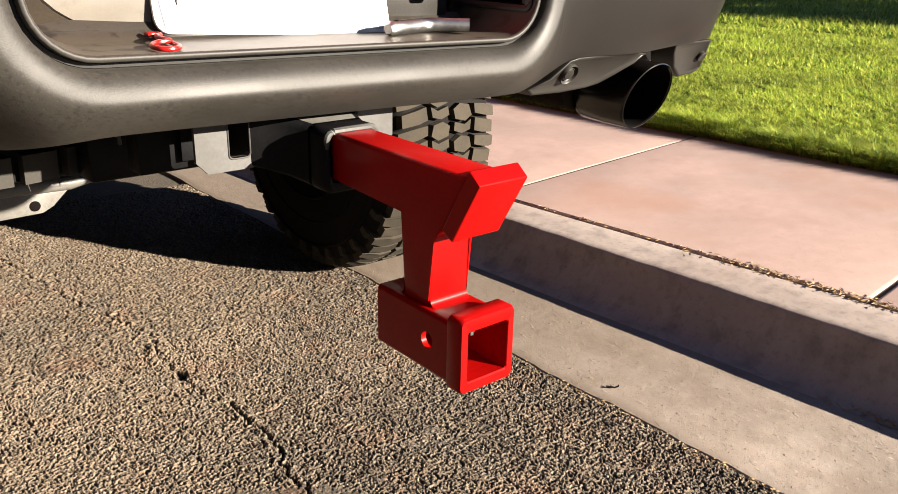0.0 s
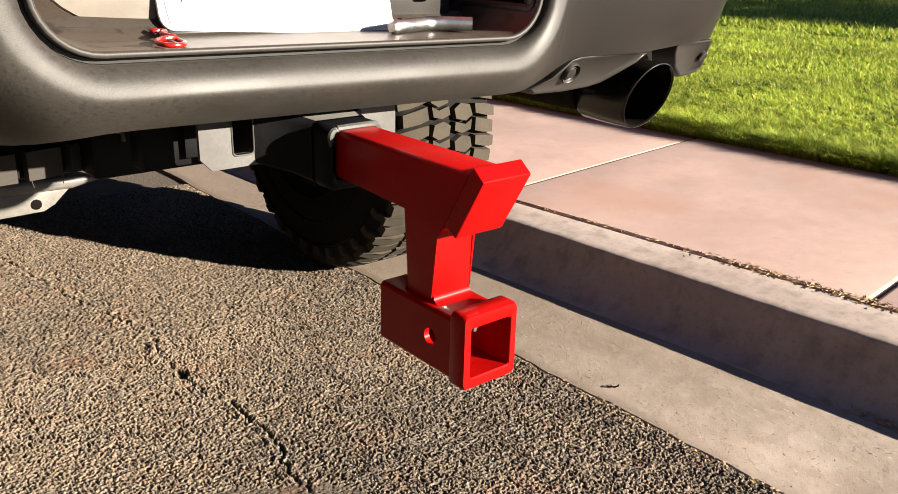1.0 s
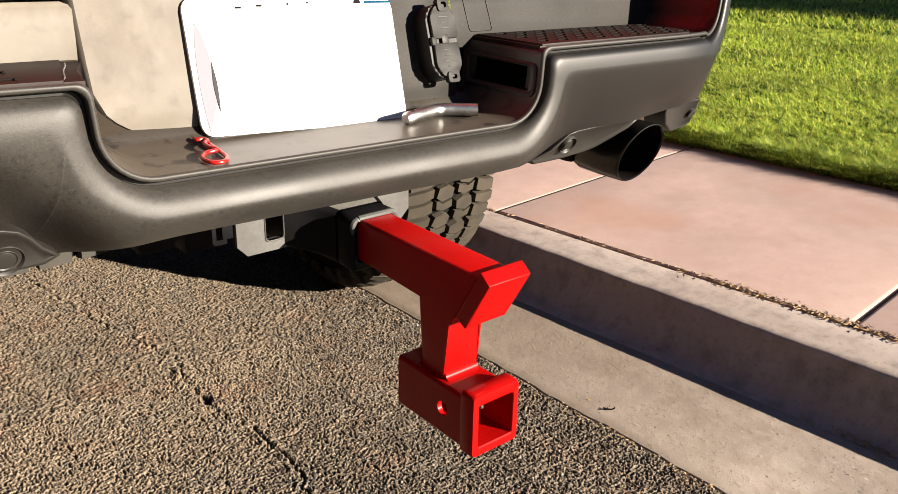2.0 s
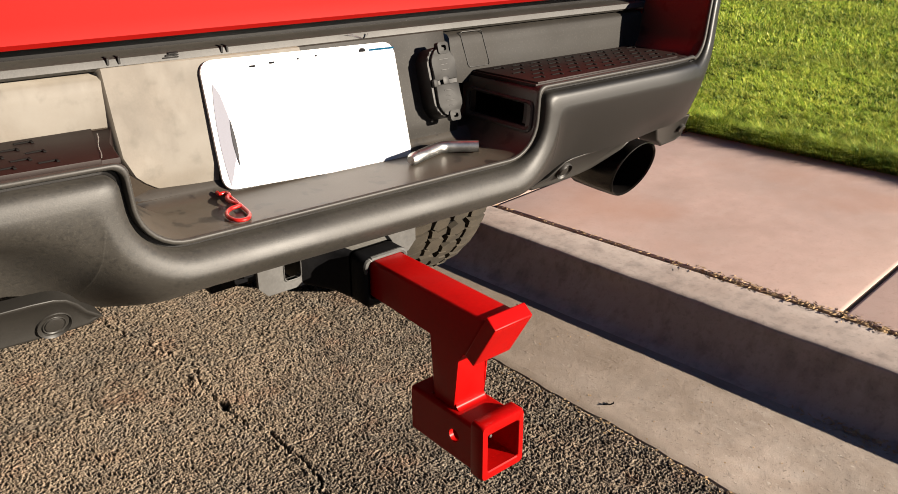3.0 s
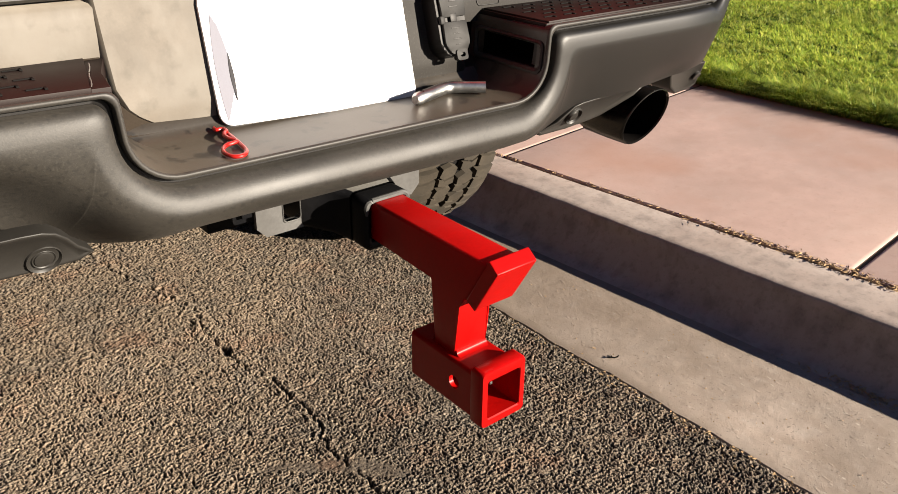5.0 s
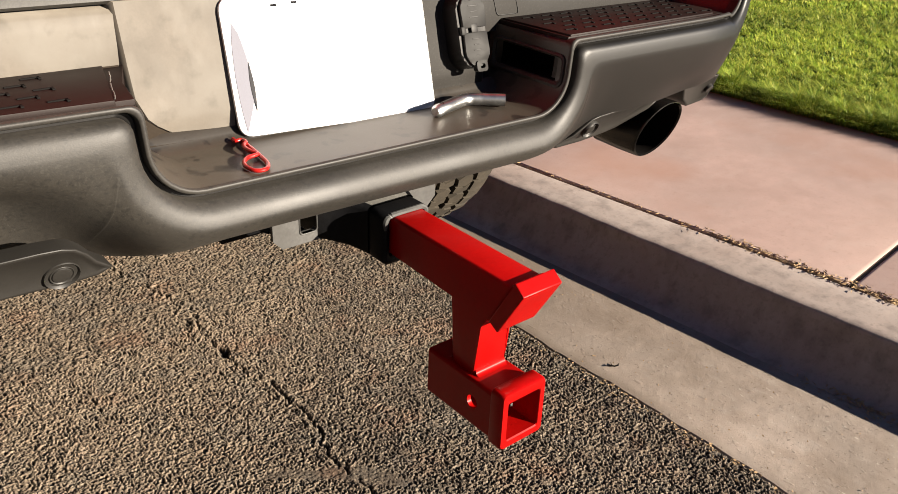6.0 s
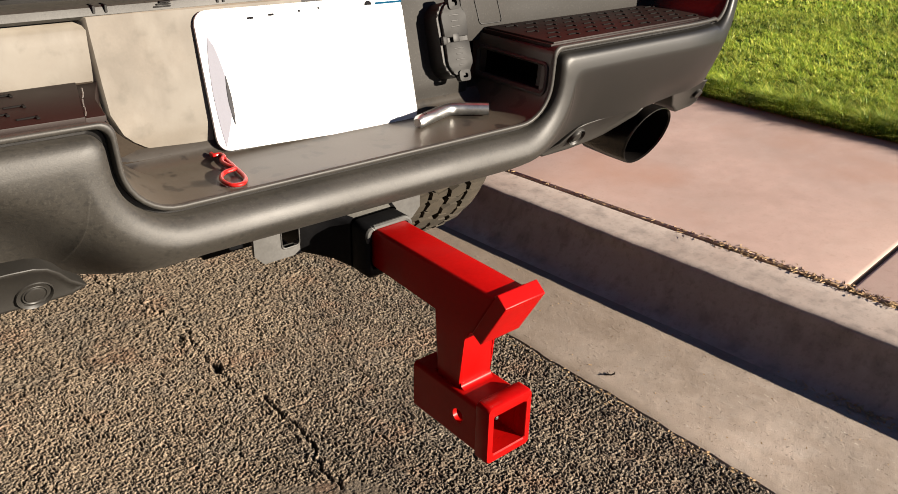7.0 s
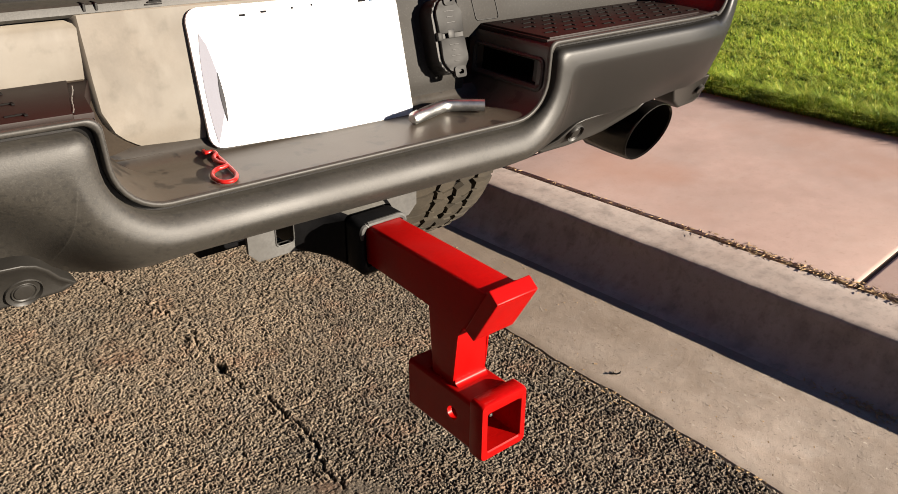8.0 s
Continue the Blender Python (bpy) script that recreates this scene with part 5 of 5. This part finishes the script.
def underbody():
    tpart("cross_member", box(-0.225, -0.150, 0.48, 0.60, 0.626, 0.76, 0.006), BLACK_STEEL, "black frame cross member")
    tpart("cross_member", prism([(-0.160, 0.626), (-0.118, 0.626), (-0.048, 0.636), (-0.048, 0.76), (-0.160, 0.76)], "y", 0.49, 0.55, 0.004), BLACK_STEEL)
    tpart("cross_member", box(-0.60, 0.10, 0.56, 0.66, 0.620, 0.76, 0.006), BLACK_STEEL)
    for s in (-1, 1):
        tpart("frame_rail", box(s * 0.50 - 0.04, s * 0.50 + 0.04, 0.60, 4.7, 0.70, 0.82, 0.008), BLACK_STEEL, "black steel frame rail")
    tpart("underbody_floor", box(-0.92, 0.92, 0.42, 4.9, 0.80, 0.84, 0.01), BLACK_STEEL, "black underbody floor")
    # a small hook that catches the light
    tpart("hook", tube([(-0.198, 0.475, 0.700), (-0.196, 0.470, 0.690), (-0.188, 0.468, 0.687), (-0.187, 0.470, 0.676)], 0.0028, 8), GREY_STEEL)
    # rear axle, lower bar with its bracket
    tpart("axle", tube([(-0.80, 1.45, 0.435), (0.75, 1.45, 0.435)], 0.045, 16), BLACK_STEEL, "black rear axle")
    bar = tpart("lower_bar", tube([(-0.75, 1.50, 0.366), (-0.15, 1.50, 0.356), (0.02, 1.50, 0.352), (0.085, 1.50, 0.351)], [0.017, 0.017, 0.017, 0.004], 12), PALE_STEEL,
                "pale metal bar under the axle")
    bm = prism([(-0.75, 0.359), (0.035, 0.352), (0.005, 0.332), (-0.022, 0.302), (-0.05, 0.288), (-0.75, 0.272)], "y", 1.497, 1.505, 0.002)
    br = part("bracket", bm, PALE_STEEL, bar)
    br.matrix_parent_inverse = Matrix.Identity(4)
    # black disc stands in for the shade inside the bracket's hole
    part("bracket_hole", lathe([(1.4945, 0.0001), (1.4945, 0.0095), (1.4955, 0.0125), (1.497, 0.013)], "y", 18, (-0.066, 0, 0.308)), SOOT_SHADE_BLACK, bar)


underbody()


def wheel(name, label):
    """A big mud tyre with lugs on a black rim; the axle lies along x, the outer side at +x."""
    w = new(name)
    w.parent = truck
    w["label"] = label
    R, half = 0.470, 0.160
    f = R / 0.440
    prof = [(a, r * f) for a, r in ((-half + 0.02, 0.215), (-half - 0.006, 0.245), (-half - 0.016, 0.31), (-half - 0.010, 0.37), (-half + 0.006, 0.405), (-half + 0.03, 0.418), (0, 0.423),
            (half - 0.03, 0.418), (half - 0.006, 0.405), (half + 0.010, 0.37), (half + 0.016, 0.31), (half + 0.006, 0.245), (half - 0.02, 0.215))]
    tyre = part("tyre", lathe(prof, "x", 72), RUBBER, w, "black mud tyre", angle=40)
    # raised rings on the inner side wall
    for rr in (0.250, 0.322, 0.392):
        part("sidewall_ring", lathe([(-half - 0.012, rr - 0.004), (-half - 0.0195, rr - 0.0015), (-half - 0.0195, rr + 0.0015), (-half - 0.012, rr + 0.004)], "x", 64), RUBBER, tyre)
    # lugs: two rows of angular centre blocks, long shoulder lugs outside
    bm = bmesh.new()

    def lug(poly, ang, r0, r1):
        lo, hi = [], []
        c0 = (sum(p[0] for p in poly) / len(poly), sum(p[1] for p in poly) / len(poly))
        for x, s in poly:
            for ring, r, k in ((lo, r0, 1.0), (hi, r1, 0.96)):
                px, ps = c0[0] + (x - c0[0]) * k, c0[1] + (s - c0[1]) * k
                drop = 0.018 * max(0, (abs(px) - 0.11) / 0.05) ** 2
                q = ang + ps / R
                ring.append(bm.verts.new((px, (r - drop) * math.cos(q), (r - drop) * math.sin(q))))
        bm.faces.new(hi)
        for i in range(len(poly)):
            j = (i + 1) % len(poly)
            bm.faces.new((lo[i], lo[j], hi[j], hi[i]))

    pitches = 34
    for k in range(pitches):
        ang = 2 * math.pi * k / pitches
        p = 2 * math.pi * R / pitches
        jit = 0.10 * p * math.sin(2.4 * k)
        for s in (-1, 1):
            o = 0.0 if s < 0 else 0.5 * p
            mir = lambda poly: [(s * x, y + o + jit * 0.3) for x, y in (poly if s > 0 else poly[::-1])]
            lug(mir([(0.006, -0.30 * p), (0.030, -0.46 * p), (0.061, -0.38 * p), (0.069, -0.05 * p), (0.046, 0.11 * p), (0.011, 0.01 * p)]), ang, 0.424 * f, R)
            lug(mir([(0.009, 0.09 * p), (0.044, 0.20 * p), (0.067, 0.06 * p), (0.063, 0.38 * p), (0.034, 0.47 * p), (0.006, 0.36 * p)]), ang, 0.424 * f, R - 0.0008)
            lug(mir([(0.077, -0.40 * p), (0.112, -0.36 * p), (0.162, -0.22 * p), (0.162, 0.10 * p), (0.136, 0.06 * p), (0.110, 0.00 * p), (0.078, -0.10 * p)]), ang, 0.415 * f, R)
            lug(mir([(0.079, 0.03 * p), (0.108, 0.11 * p), (0.152, 0.22 * p), (0.152, 0.62 * p), (0.104, 0.53 * p), (0.076, 0.44 * p)]), ang, 0.415 * f, R - 0.001)
            # narrow cuts' raised ribs and the side wall's biters
            lug(mir([(0.160, -0.20 * p), (0.172, -0.18 * p), (0.172, 0.10 * p), (0.160, 0.12 * p)]), ang, 0.40 * f, R - 0.018)
    part("tread", bm, TREAD, tyre, "dusty chunky tread blocks", angle=25)
    part("rim", lathe([(-half + 0.03, 0.215), (-half + 0.01, 0.222), (-half + 0.012, 0.205), (-0.10, 0.195), (-0.05, 0.185), (0.03, 0.18), (0.04, 0.0001)], "x", 48), BLACK_STEEL, w, "black steel rim")
    return w


wheel_rear = wheel("wheel", "large black off-road wheel with dusty tread")
wheel_rear.matrix_parent_inverse = ORIGIN
wheel_rear.location = (0.848, 1.505, 0.452)
for wx, wy in ((-0.848, 1.505), (0.848, 4.60), (-0.848, 4.60)):
    w = copy_thing(wheel_rear, pose(wx, wy, 0.452 if wx > 0 else 0.472, 0, 0, 180 if wx < 0 else 0))


def spare():
    """The spare wheel slung flat under the bed; only its lugs at the back catch light."""
    cx, cy, cz, R = -0.36, 0.95, 0.655, 0.44
    tyre = tpart("spare_tyre", lathe([(-0.030, 0.20), (-0.034, 0.30), (-0.030, 0.40), (-0.024, 0.425), (0.12, 0.43), (0.19, 0.40), (0.20, 0.30), (0.19, 0.20)], "z", 56, (cx, cy, cz)), RUBBER,
                 "spare tyre slung under the truck bed")
    for k in range(11):
        a0 = -128 + 7.6 * k
        lo, hi = a0 + 0.9, a0 + 6.7
        rows = []
        for z, r in ((-0.028, 0.42), (-0.026, R), (0.012, R + 0.002), (0.014, 0.42)):
            rows.append([(cx + r * math.cos(radians(lo + (hi - lo) * q / 4)), cy + r * math.sin(radians(lo + (hi - lo) * q / 4)), cz + z) for q in range(5)])
        bm = grid(rows)
        for side in (0, -1):
            fan(bm, [r[side] for r in rows])
        bmesh.ops.remove_doubles(bm, verts=bm.verts[:], dist=1e-5)
        part("lug", bm, RUBBER_DUSTY, tyre)
    # moulding whiskers that hang from the tread's lower edge
    rng = random.Random(3)
    for k in range(16):
        q = radians(-126 + 5.0 * k + rng.uniform(-1, 1))
        x, y, z = cx + 0.437 * math.cos(q), cy + 0.437 * math.sin(q), cz - 0.024
        h, d = rng.uniform(0.006, 0.015), rng.uniform(-0.003, 0.003)
        part("whisker", tube([(x, y, z), (x + d * 0.4, y, z - h * 0.6), (x + d, y, z - h)], [0.0008, 0.0007, 0.0005], 5), RUBBER_DUSTY, tyre)


spare()


def body_shell():
    """The plain upper body, which only shades and mirrors."""
    for s in (-1, 1):
        rows = []
        for y in (0.40, 0.55, 0.90, 1.03, 1.2, 1.465, 1.73, 1.9, 2.1, 3.0, 4.0, 4.15, 4.55, 4.95, 5.1, 5.3):
            arch = max((0.58 ** 2 - (y - c) ** 2) for c in (1.465, 4.55))
            zb = max(0.92 if y < 0.6 else 0.70, 0.45 + math.sqrt(arch) if arch > 0 else 0.70)
            zt = 1.47 if y < 2.0 else 1.25
            rows.append([(s * 0.94, y, zb), (s * 0.985, y, zb + 0.02), (s * 1.0, y, 1.08), (s * 0.985, y, 1.2), (s * 0.97, y, zt), (s * 0.90, y, zt + 0.01)])
        tpart("body_side", grid(rows), RED_PAINT, "red painted body side")
    tpart("bed_cover", box(-0.92, 0.92, 0.42, 2.0, 1.44, 1.48, 0.01), PLASTIC_DARK)
    cab = [[(s * w, y, z) for s in (-1, -0.6, 0, 0.6, 1)] for y, z, w in ((2.0, 0.84, 0.97), (2.0, 1.25, 0.97), (2.08, 1.90, 0.80), (2.25, 1.95, 0.80), (3.3, 1.95, 0.80), (3.75, 1.30, 0.95), (5.3, 1.20, 0.95), (5.4, 1.0, 0.95), (5.4, 0.70, 0.93))]
    tpart("cab", grid(cab), RED_PAINT, "red painted cab")
    for s in (-1, 1):
        fl = [[(s * w, y, z) for y, z, w in ((2.0, 1.25, 0.97), (2.08, 1.90, 0.80))], [(s * w, y, z) for y, z, w in ((3.75, 1.25, 0.95), (3.3, 1.95, 0.80))]]
        tpart("cab_side", grid(fl), BLACK_CHROME, "dark cab window")


body_shell()


# ---------------------------------------------------------------- the licence plate, with a paper roll's end drawn flat on it
def plate():
    """A white plate in a black frame; its face shows no readable writing, only printed marks and a paper roll's end
    drawn flat.
    """
    lean = Matrix.Translation((-0.014, 0.3555, 0.9035)) @ pose(0, 0, 0, -16.7, 0, 0) @ pose(0, 0, 0, 0, 1.8, 0)

    def put(bm):
        bmesh.ops.transform(bm, matrix=lean, verts=bm.verts[:])
        return bm
    frame_ = tpart("plate_frame", put(prism([(x, z + (0.0225 * (x + 0.164) if z < 0 else 0.0)) for x, z in rounded(-0.1640, 0.146, -0.0915, 0.060, 0.018)], "y", -0.0075, 0.004, 0.002)), PLASTIC_DARK, "black plastic plate frame")
    sheet = [(x, z - (0.0085 * max(0.0, x) / 0.15 if z < 0 else 0.0)) for x, z in rounded(-0.1655, 0.1500, -0.0873, 0.0865, 0.017)]
    part("licence_plate", put(prism(sheet, "y", -0.0115, -0.0070, 0.001)), PAPER, frame_, "plain white licence plate")
    for x, z, w in ((-0.090, 0.071, 0.009), (-0.060, 0.073, 0.008), (-0.018, 0.0745, 0.003), (0.012, 0.076, 0.003)):
        part("printed_mark", put(box(x - w / 2, x + w / 2, -0.0123, -0.0112, z, z + 0.0028, 0.0004, 1)), INK_GREY, frame_)
    part("printed_mark", put(prism([(0.092 + 0.006 * math.cos(radians(a)), 0.0755 + 0.006 * math.sin(radians(a))) for a in range(0, 181, 20)], "y", -0.0123, -0.0112)), INK_GREY, frame_)
    part("printed_bar", put(box(0.104, 0.150, -0.0123, -0.0112, 0.0755, 0.0785, 0.0004, 1)), INK_BLUE, frame_)
    # flat shapes stand in for a paper roll's pale end and dark core, beside the edge
    zs = [0.055 - 0.0137 * k for k in range(11)]
    left = list(zip((-0.1525, -0.1548, -0.1566, -0.1578, -0.1586, -0.1590, -0.1590, -0.1586, -0.1578, -0.1566, -0.1550), zs))
    right = list(zip((-0.1540, -0.1490, -0.1435, -0.1385, -0.1360, -0.1362, -0.1378, -0.1400, -0.1425, -0.1455, -0.1490), zs[::-1]))[1:-1]
    part("roll_end_shape", put(prism(left + right, "y", -0.0122, -0.0112)), PAPER_END, frame_, "flat pale grey shape of a paper roll's end")
    slit = [(-0.1385 + 0.0012 * t + 0.0022 * math.sin(math.pi * t), 0.006 - 0.062 * t) for t in (k / 8 for k in range(9))]
    slit += [(-0.1385 + 0.0012 * t - 0.0030 * math.sin(math.pi * t), 0.006 - 0.062 * t) for t in (k / 8 for k in range(7, 0, -1))]
    part("roll_core_shape", put(prism(slit, "y", -0.0130, -0.0112)), CARD, frame_, "flat dark grey shape of the roll's core")


plate()


# ---------------------------------------------------------------- the red drop hitch
def drop_hitch():
    hitch = thing("drop_hitch", 0.0, 0.2, 0.69, "glossy red steel drop hitch adapter in the truck's receiver", "hitch adapter")
    off = Matrix.Translation((0, -0.2, -0.69))

    def hp(name, bm, label="", parent=None, mat=RED_STEEL, angle=30):
        ob = part(name, bm, mat, parent or hitch, label, True, angle)
        if parent is None:
            ob.matrix_parent_inverse = off
        return ob
    X = 0.0265
    side = [(0.33, 0.662), (0.0735, 0.662), (0.0735, 0.545), (0.0265, 0.545), (0.0265, 0.6420), (0.0085, 0.6525), (-0.0285, 0.7185), (0.33, 0.7185)]
    hp("shank", prism(side, "x", -X, X, 0.0052, seg=3), "square red shank tube bent down into a drop tube", angle=50)
    # fillet welds
    for y, s in ((0.0735, 1), (0.0265, -1)):
        bm = bmesh.new()
        rows = []
        for k in range(7):
            a = radians(90 * k / 6)
            rows.append([(x, y + s * 0.0075 * (1 - math.sin(a)), 0.5625 + 0.0075 * (1 - math.cos(a))) for x in (-X + 0.001, -0.012, 0, 0.012, X - 0.001)])
        hp("weld", grid(rows, bm))
    bm = bmesh.new()
    rows = []
    for k in range(7):
        a = radians(90 * k / 6)
        rows.append([(x, 0.0735 + 0.012 * (1 - math.sin(a)), 0.664 - 0.012 * (1 - math.cos(a))) for x in (-X + 0.003, 0, X - 0.003)])
    hp("weld", grid(rows, bm))
    # the mitred corner plate: a thick slab at about forty-five degrees
    slab = [(-0.0320, 0.7265), (-0.0480, 0.7140), (-0.0085, 0.6460), (0.0080, 0.6555)]
    hp("corner_plate", prism(slab, "x", -X - 0.0012, X + 0.0105, 0.0018), "thick slanted red corner plate", angle=20)
    bm = tube([(-X + 0.002 + (2 * X - 0.004) * k / 12, -0.0265 + 0.0008 * math.sin(4 * k), 0.7190 + 0.0004 * math.sin(7 * k)) for k in range(13)], 0.0022, 8)
    hp("weld", bm)
    # lower receiver tube: outer shell, bore, pin holes
    x0, x1, z0, z1 = -0.0345, 0.0335, 0.4905, 0.5625
    ix0, ix1, iz0, iz1 = -0.0280, 0.0265, 0.5005, 0.5575
    shell = lower_tube(x0, x1, z0, z1, ix0, ix1, iz0, iz1, -0.020, 0.112)
    rec = hp("receiver_tube", shell, "lower red receiver tube with pin hole", angle=40)
    outer, inner = rounded(-0.0385, 0.0365, 0.4875, 0.5735, 0.007, 4), rounded(ix0, ix1, iz0, iz1, 0.003, 4)
    mid = [(a * 0.88 + c * 0.12, b * 0.88 + d * 0.12) for (a, b), (c, d) in zip(outer, inner)]
    mid2 = [(a * 0.12 + c * 0.88, b * 0.12 + d * 0.88) for (a, b), (c, d) in zip(outer, inner)]
    back = [(a * 0.9 + c * 0.1, b * 0.9 + d * 0.1) for (a, b), (c, d) in zip(outer, inner)]
    rows = [[(x, y, z) for x, z in p] for y, p in ((-0.0165, back), (-0.0185, outer), (-0.0365, outer), (-0.0395, mid), (-0.0400, mid2), (-0.0385, inner), (-0.0202, inner))]
    part("collar", grid(rows, closed=True), RED_STEEL, rec, "welded square collar", angle=40).matrix_parent_inverse = Matrix.Identity(4)
    part("safety_mark", box(-0.027, -0.0225, -0.0412, -0.0395, 0.5545, 0.5585, 0.0008, 1), WORN_EDGE, rec)


def lower_tube(x0, x1, z0, z1, ix0, ix1, iz0, iz1, ya, yb):
    """A square tube with a round pin hole through both sides."""
    bm = bmesh.new()
    hy, hz, hr, n = 0.021, 0.528, 0.0098, 24
    for xo, xi in ((x0, ix0), (x1, ix1)):
        # each side wall with its hole, outside and inside
        for x in (xo, xi):
            rr = 0.005 if x == xo else 0.002
            za, zb = (z0 + rr, z1 - rr) if x == xo else (iz0 + rr, iz1 - rr)
            ring, rim = [], []
            for k in range(n):
                a = 2 * math.pi * k / n
                c, s = math.cos(a), math.sin(a)
                ring.append((x, hy + hr * c, hz + hr * s))
                t = min(0.026 / max(abs(c), 1e-6), ((zb - hz) if s > 0 else (hz - za)) / max(abs(s), 1e-6))
                rim.append((x, hy + t * c, hz + t * s))
            grid([ring, rim], bm, closed=True)
            # the corners of the square round the hole, and the rest of the wall
            for cy, cz in ((1, 1), (-1, 1), (-1, -1), (1, -1)):
                p = (x, hy + 0.026 * cy, zb if cz > 0 else za)
                near = sorted(rim, key=lambda q: (q[1] - p[1]) ** 2 + (q[2] - p[2]) ** 2)[:2]
                fan(bm, [p, near[0], near[1]])
            for yy0, yy1 in ((ya, hy - 0.026), (hy + 0.026, yb)):
                fan(bm, [(x, yy0, za), (x, yy1, za), (x, yy1, zb), (x, yy0, zb)])
        grid([[(xo, hy + hr * math.cos(2 * math.pi * k / n), hz + hr * math.sin(2 * math.pi * k / n)) for k in range(n)],
              [(xi, hy + hr * math.cos(2 * math.pi * k / n), hz + hr * math.sin(2 * math.pi * k / n)) for k in range(n)]], bm, closed=True)
    for (a0, a1, b0, b1, r) in ((x0, x1, z0, z1, 0.005), (ix0, ix1, iz0, iz1, 0.002)):
        for zc, sgn in ((b1, 1), (b0, -1)):
            prof = []
            for k in range(5):
                q = radians(90 * k / 4)
                prof.append((a0 + r - r * math.cos(q), zc - sgn * (r - r * math.sin(q))))
            prof += [(a1 - (x - a0), z) for x, z in prof[::-1]]
            grid([[(x, ya, z) for x, z in prof], [(x, yb, z) for x, z in prof]], bm)
    outer, inner = rounded(x0, x1, z0, z1, 0.005, 4), rounded(ix0, ix1, iz0, iz1, 0.002, 4)
    for y in (ya, yb):
        grid([[(x, y, z) for x, z in outer], [(x, y, z) for x, z in inner]], bm, closed=True)
    bmesh.ops.remove_doubles(bm, verts=bm.verts[:], dist=2e-5)
    return bm


drop_hitch()


# ---------------------------------------------------------------- small things on the step
def hitch_pin():
    """The bent hitch pin: a thick shaft, a bend, and a shorter handle with a cut end."""
    pin = thing("hitch_pin", 0.155, 0.280, 0.8142, "bent zinc-plated steel hitch pin on the step", "hitch pin")
    z = 0.0105
    path = [(-0.056, -0.004), (-0.051, -0.002), (-0.02, 0.008), (0.008, 0.0165), (0.020, 0.0185), (0.032, 0.0145), (0.046, 0.003), (0.070, -0.016)]
    rad = [0.006, 0.0095, 0.0095, 0.0095, 0.0095, 0.0095, 0.0092, 0.0092]
    part("shaft", tube([(x, y, z) for x, y in path], rad, 18), ZINC, pin)
    # black disc drawn for the shade in the pin's small hole
    part("clip_hole", lathe([(-0.0003, 0.0001), (-0.0003, 0.0026), (0.0006, 0.0032)], "z", 12, (-0.040, 0.0, z + 0.0093)), SOOT_SHADE_BLACK, pin)


hitch_pin()


def spring_clip():
    """The red hairpin clip: one straight leg, one waved leg, a round eye."""
    clip = thing("spring_clip", -0.197, 0.265, 0.8219, "red coated steel hairpin clip on the step", "hairpin clip")
    z = 0.0032
    line = [(0.015, 0.057), (0.011, 0.017), (0.006, -0.02), (0.002, -0.035), (-0.007, -0.046), (-0.019, -0.044), (-0.023, -0.029), (-0.019, -0.015), (-0.009, -0.006), (0.005, -0.004), (0.002, 0.007), (0.001, 0.02), (0.005, 0.031), (0.011, 0.037), (0.011, 0.047), (0.003, 0.048), (0.003, 0.056)]
    pts = [Vector((x, y, z + 0.0045 * sm(4, 12, i))) for i, (x, y) in enumerate(line)]
    # smooth the line
    fine = []
    for i in range(len(pts) - 1):
        p0, p1, p2, p3 = pts[max(0, i - 1)], pts[i], pts[i + 1], pts[min(len(pts) - 1, i + 2)]
        for k in range(4):
            t = k / 4
            fine.append(0.5 * ((2 * p1) + (p2 - p0) * t + (2 * p0 - 5 * p1 + 4 * p2 - p3) * t * t + (3 * p1 - p0 - 3 * p2 + p3) * t ** 3))
    fine.append(pts[-1])
    part("wire", tube(fine, 0.0027, 10), RED_COAT, clip)


spring_clip()
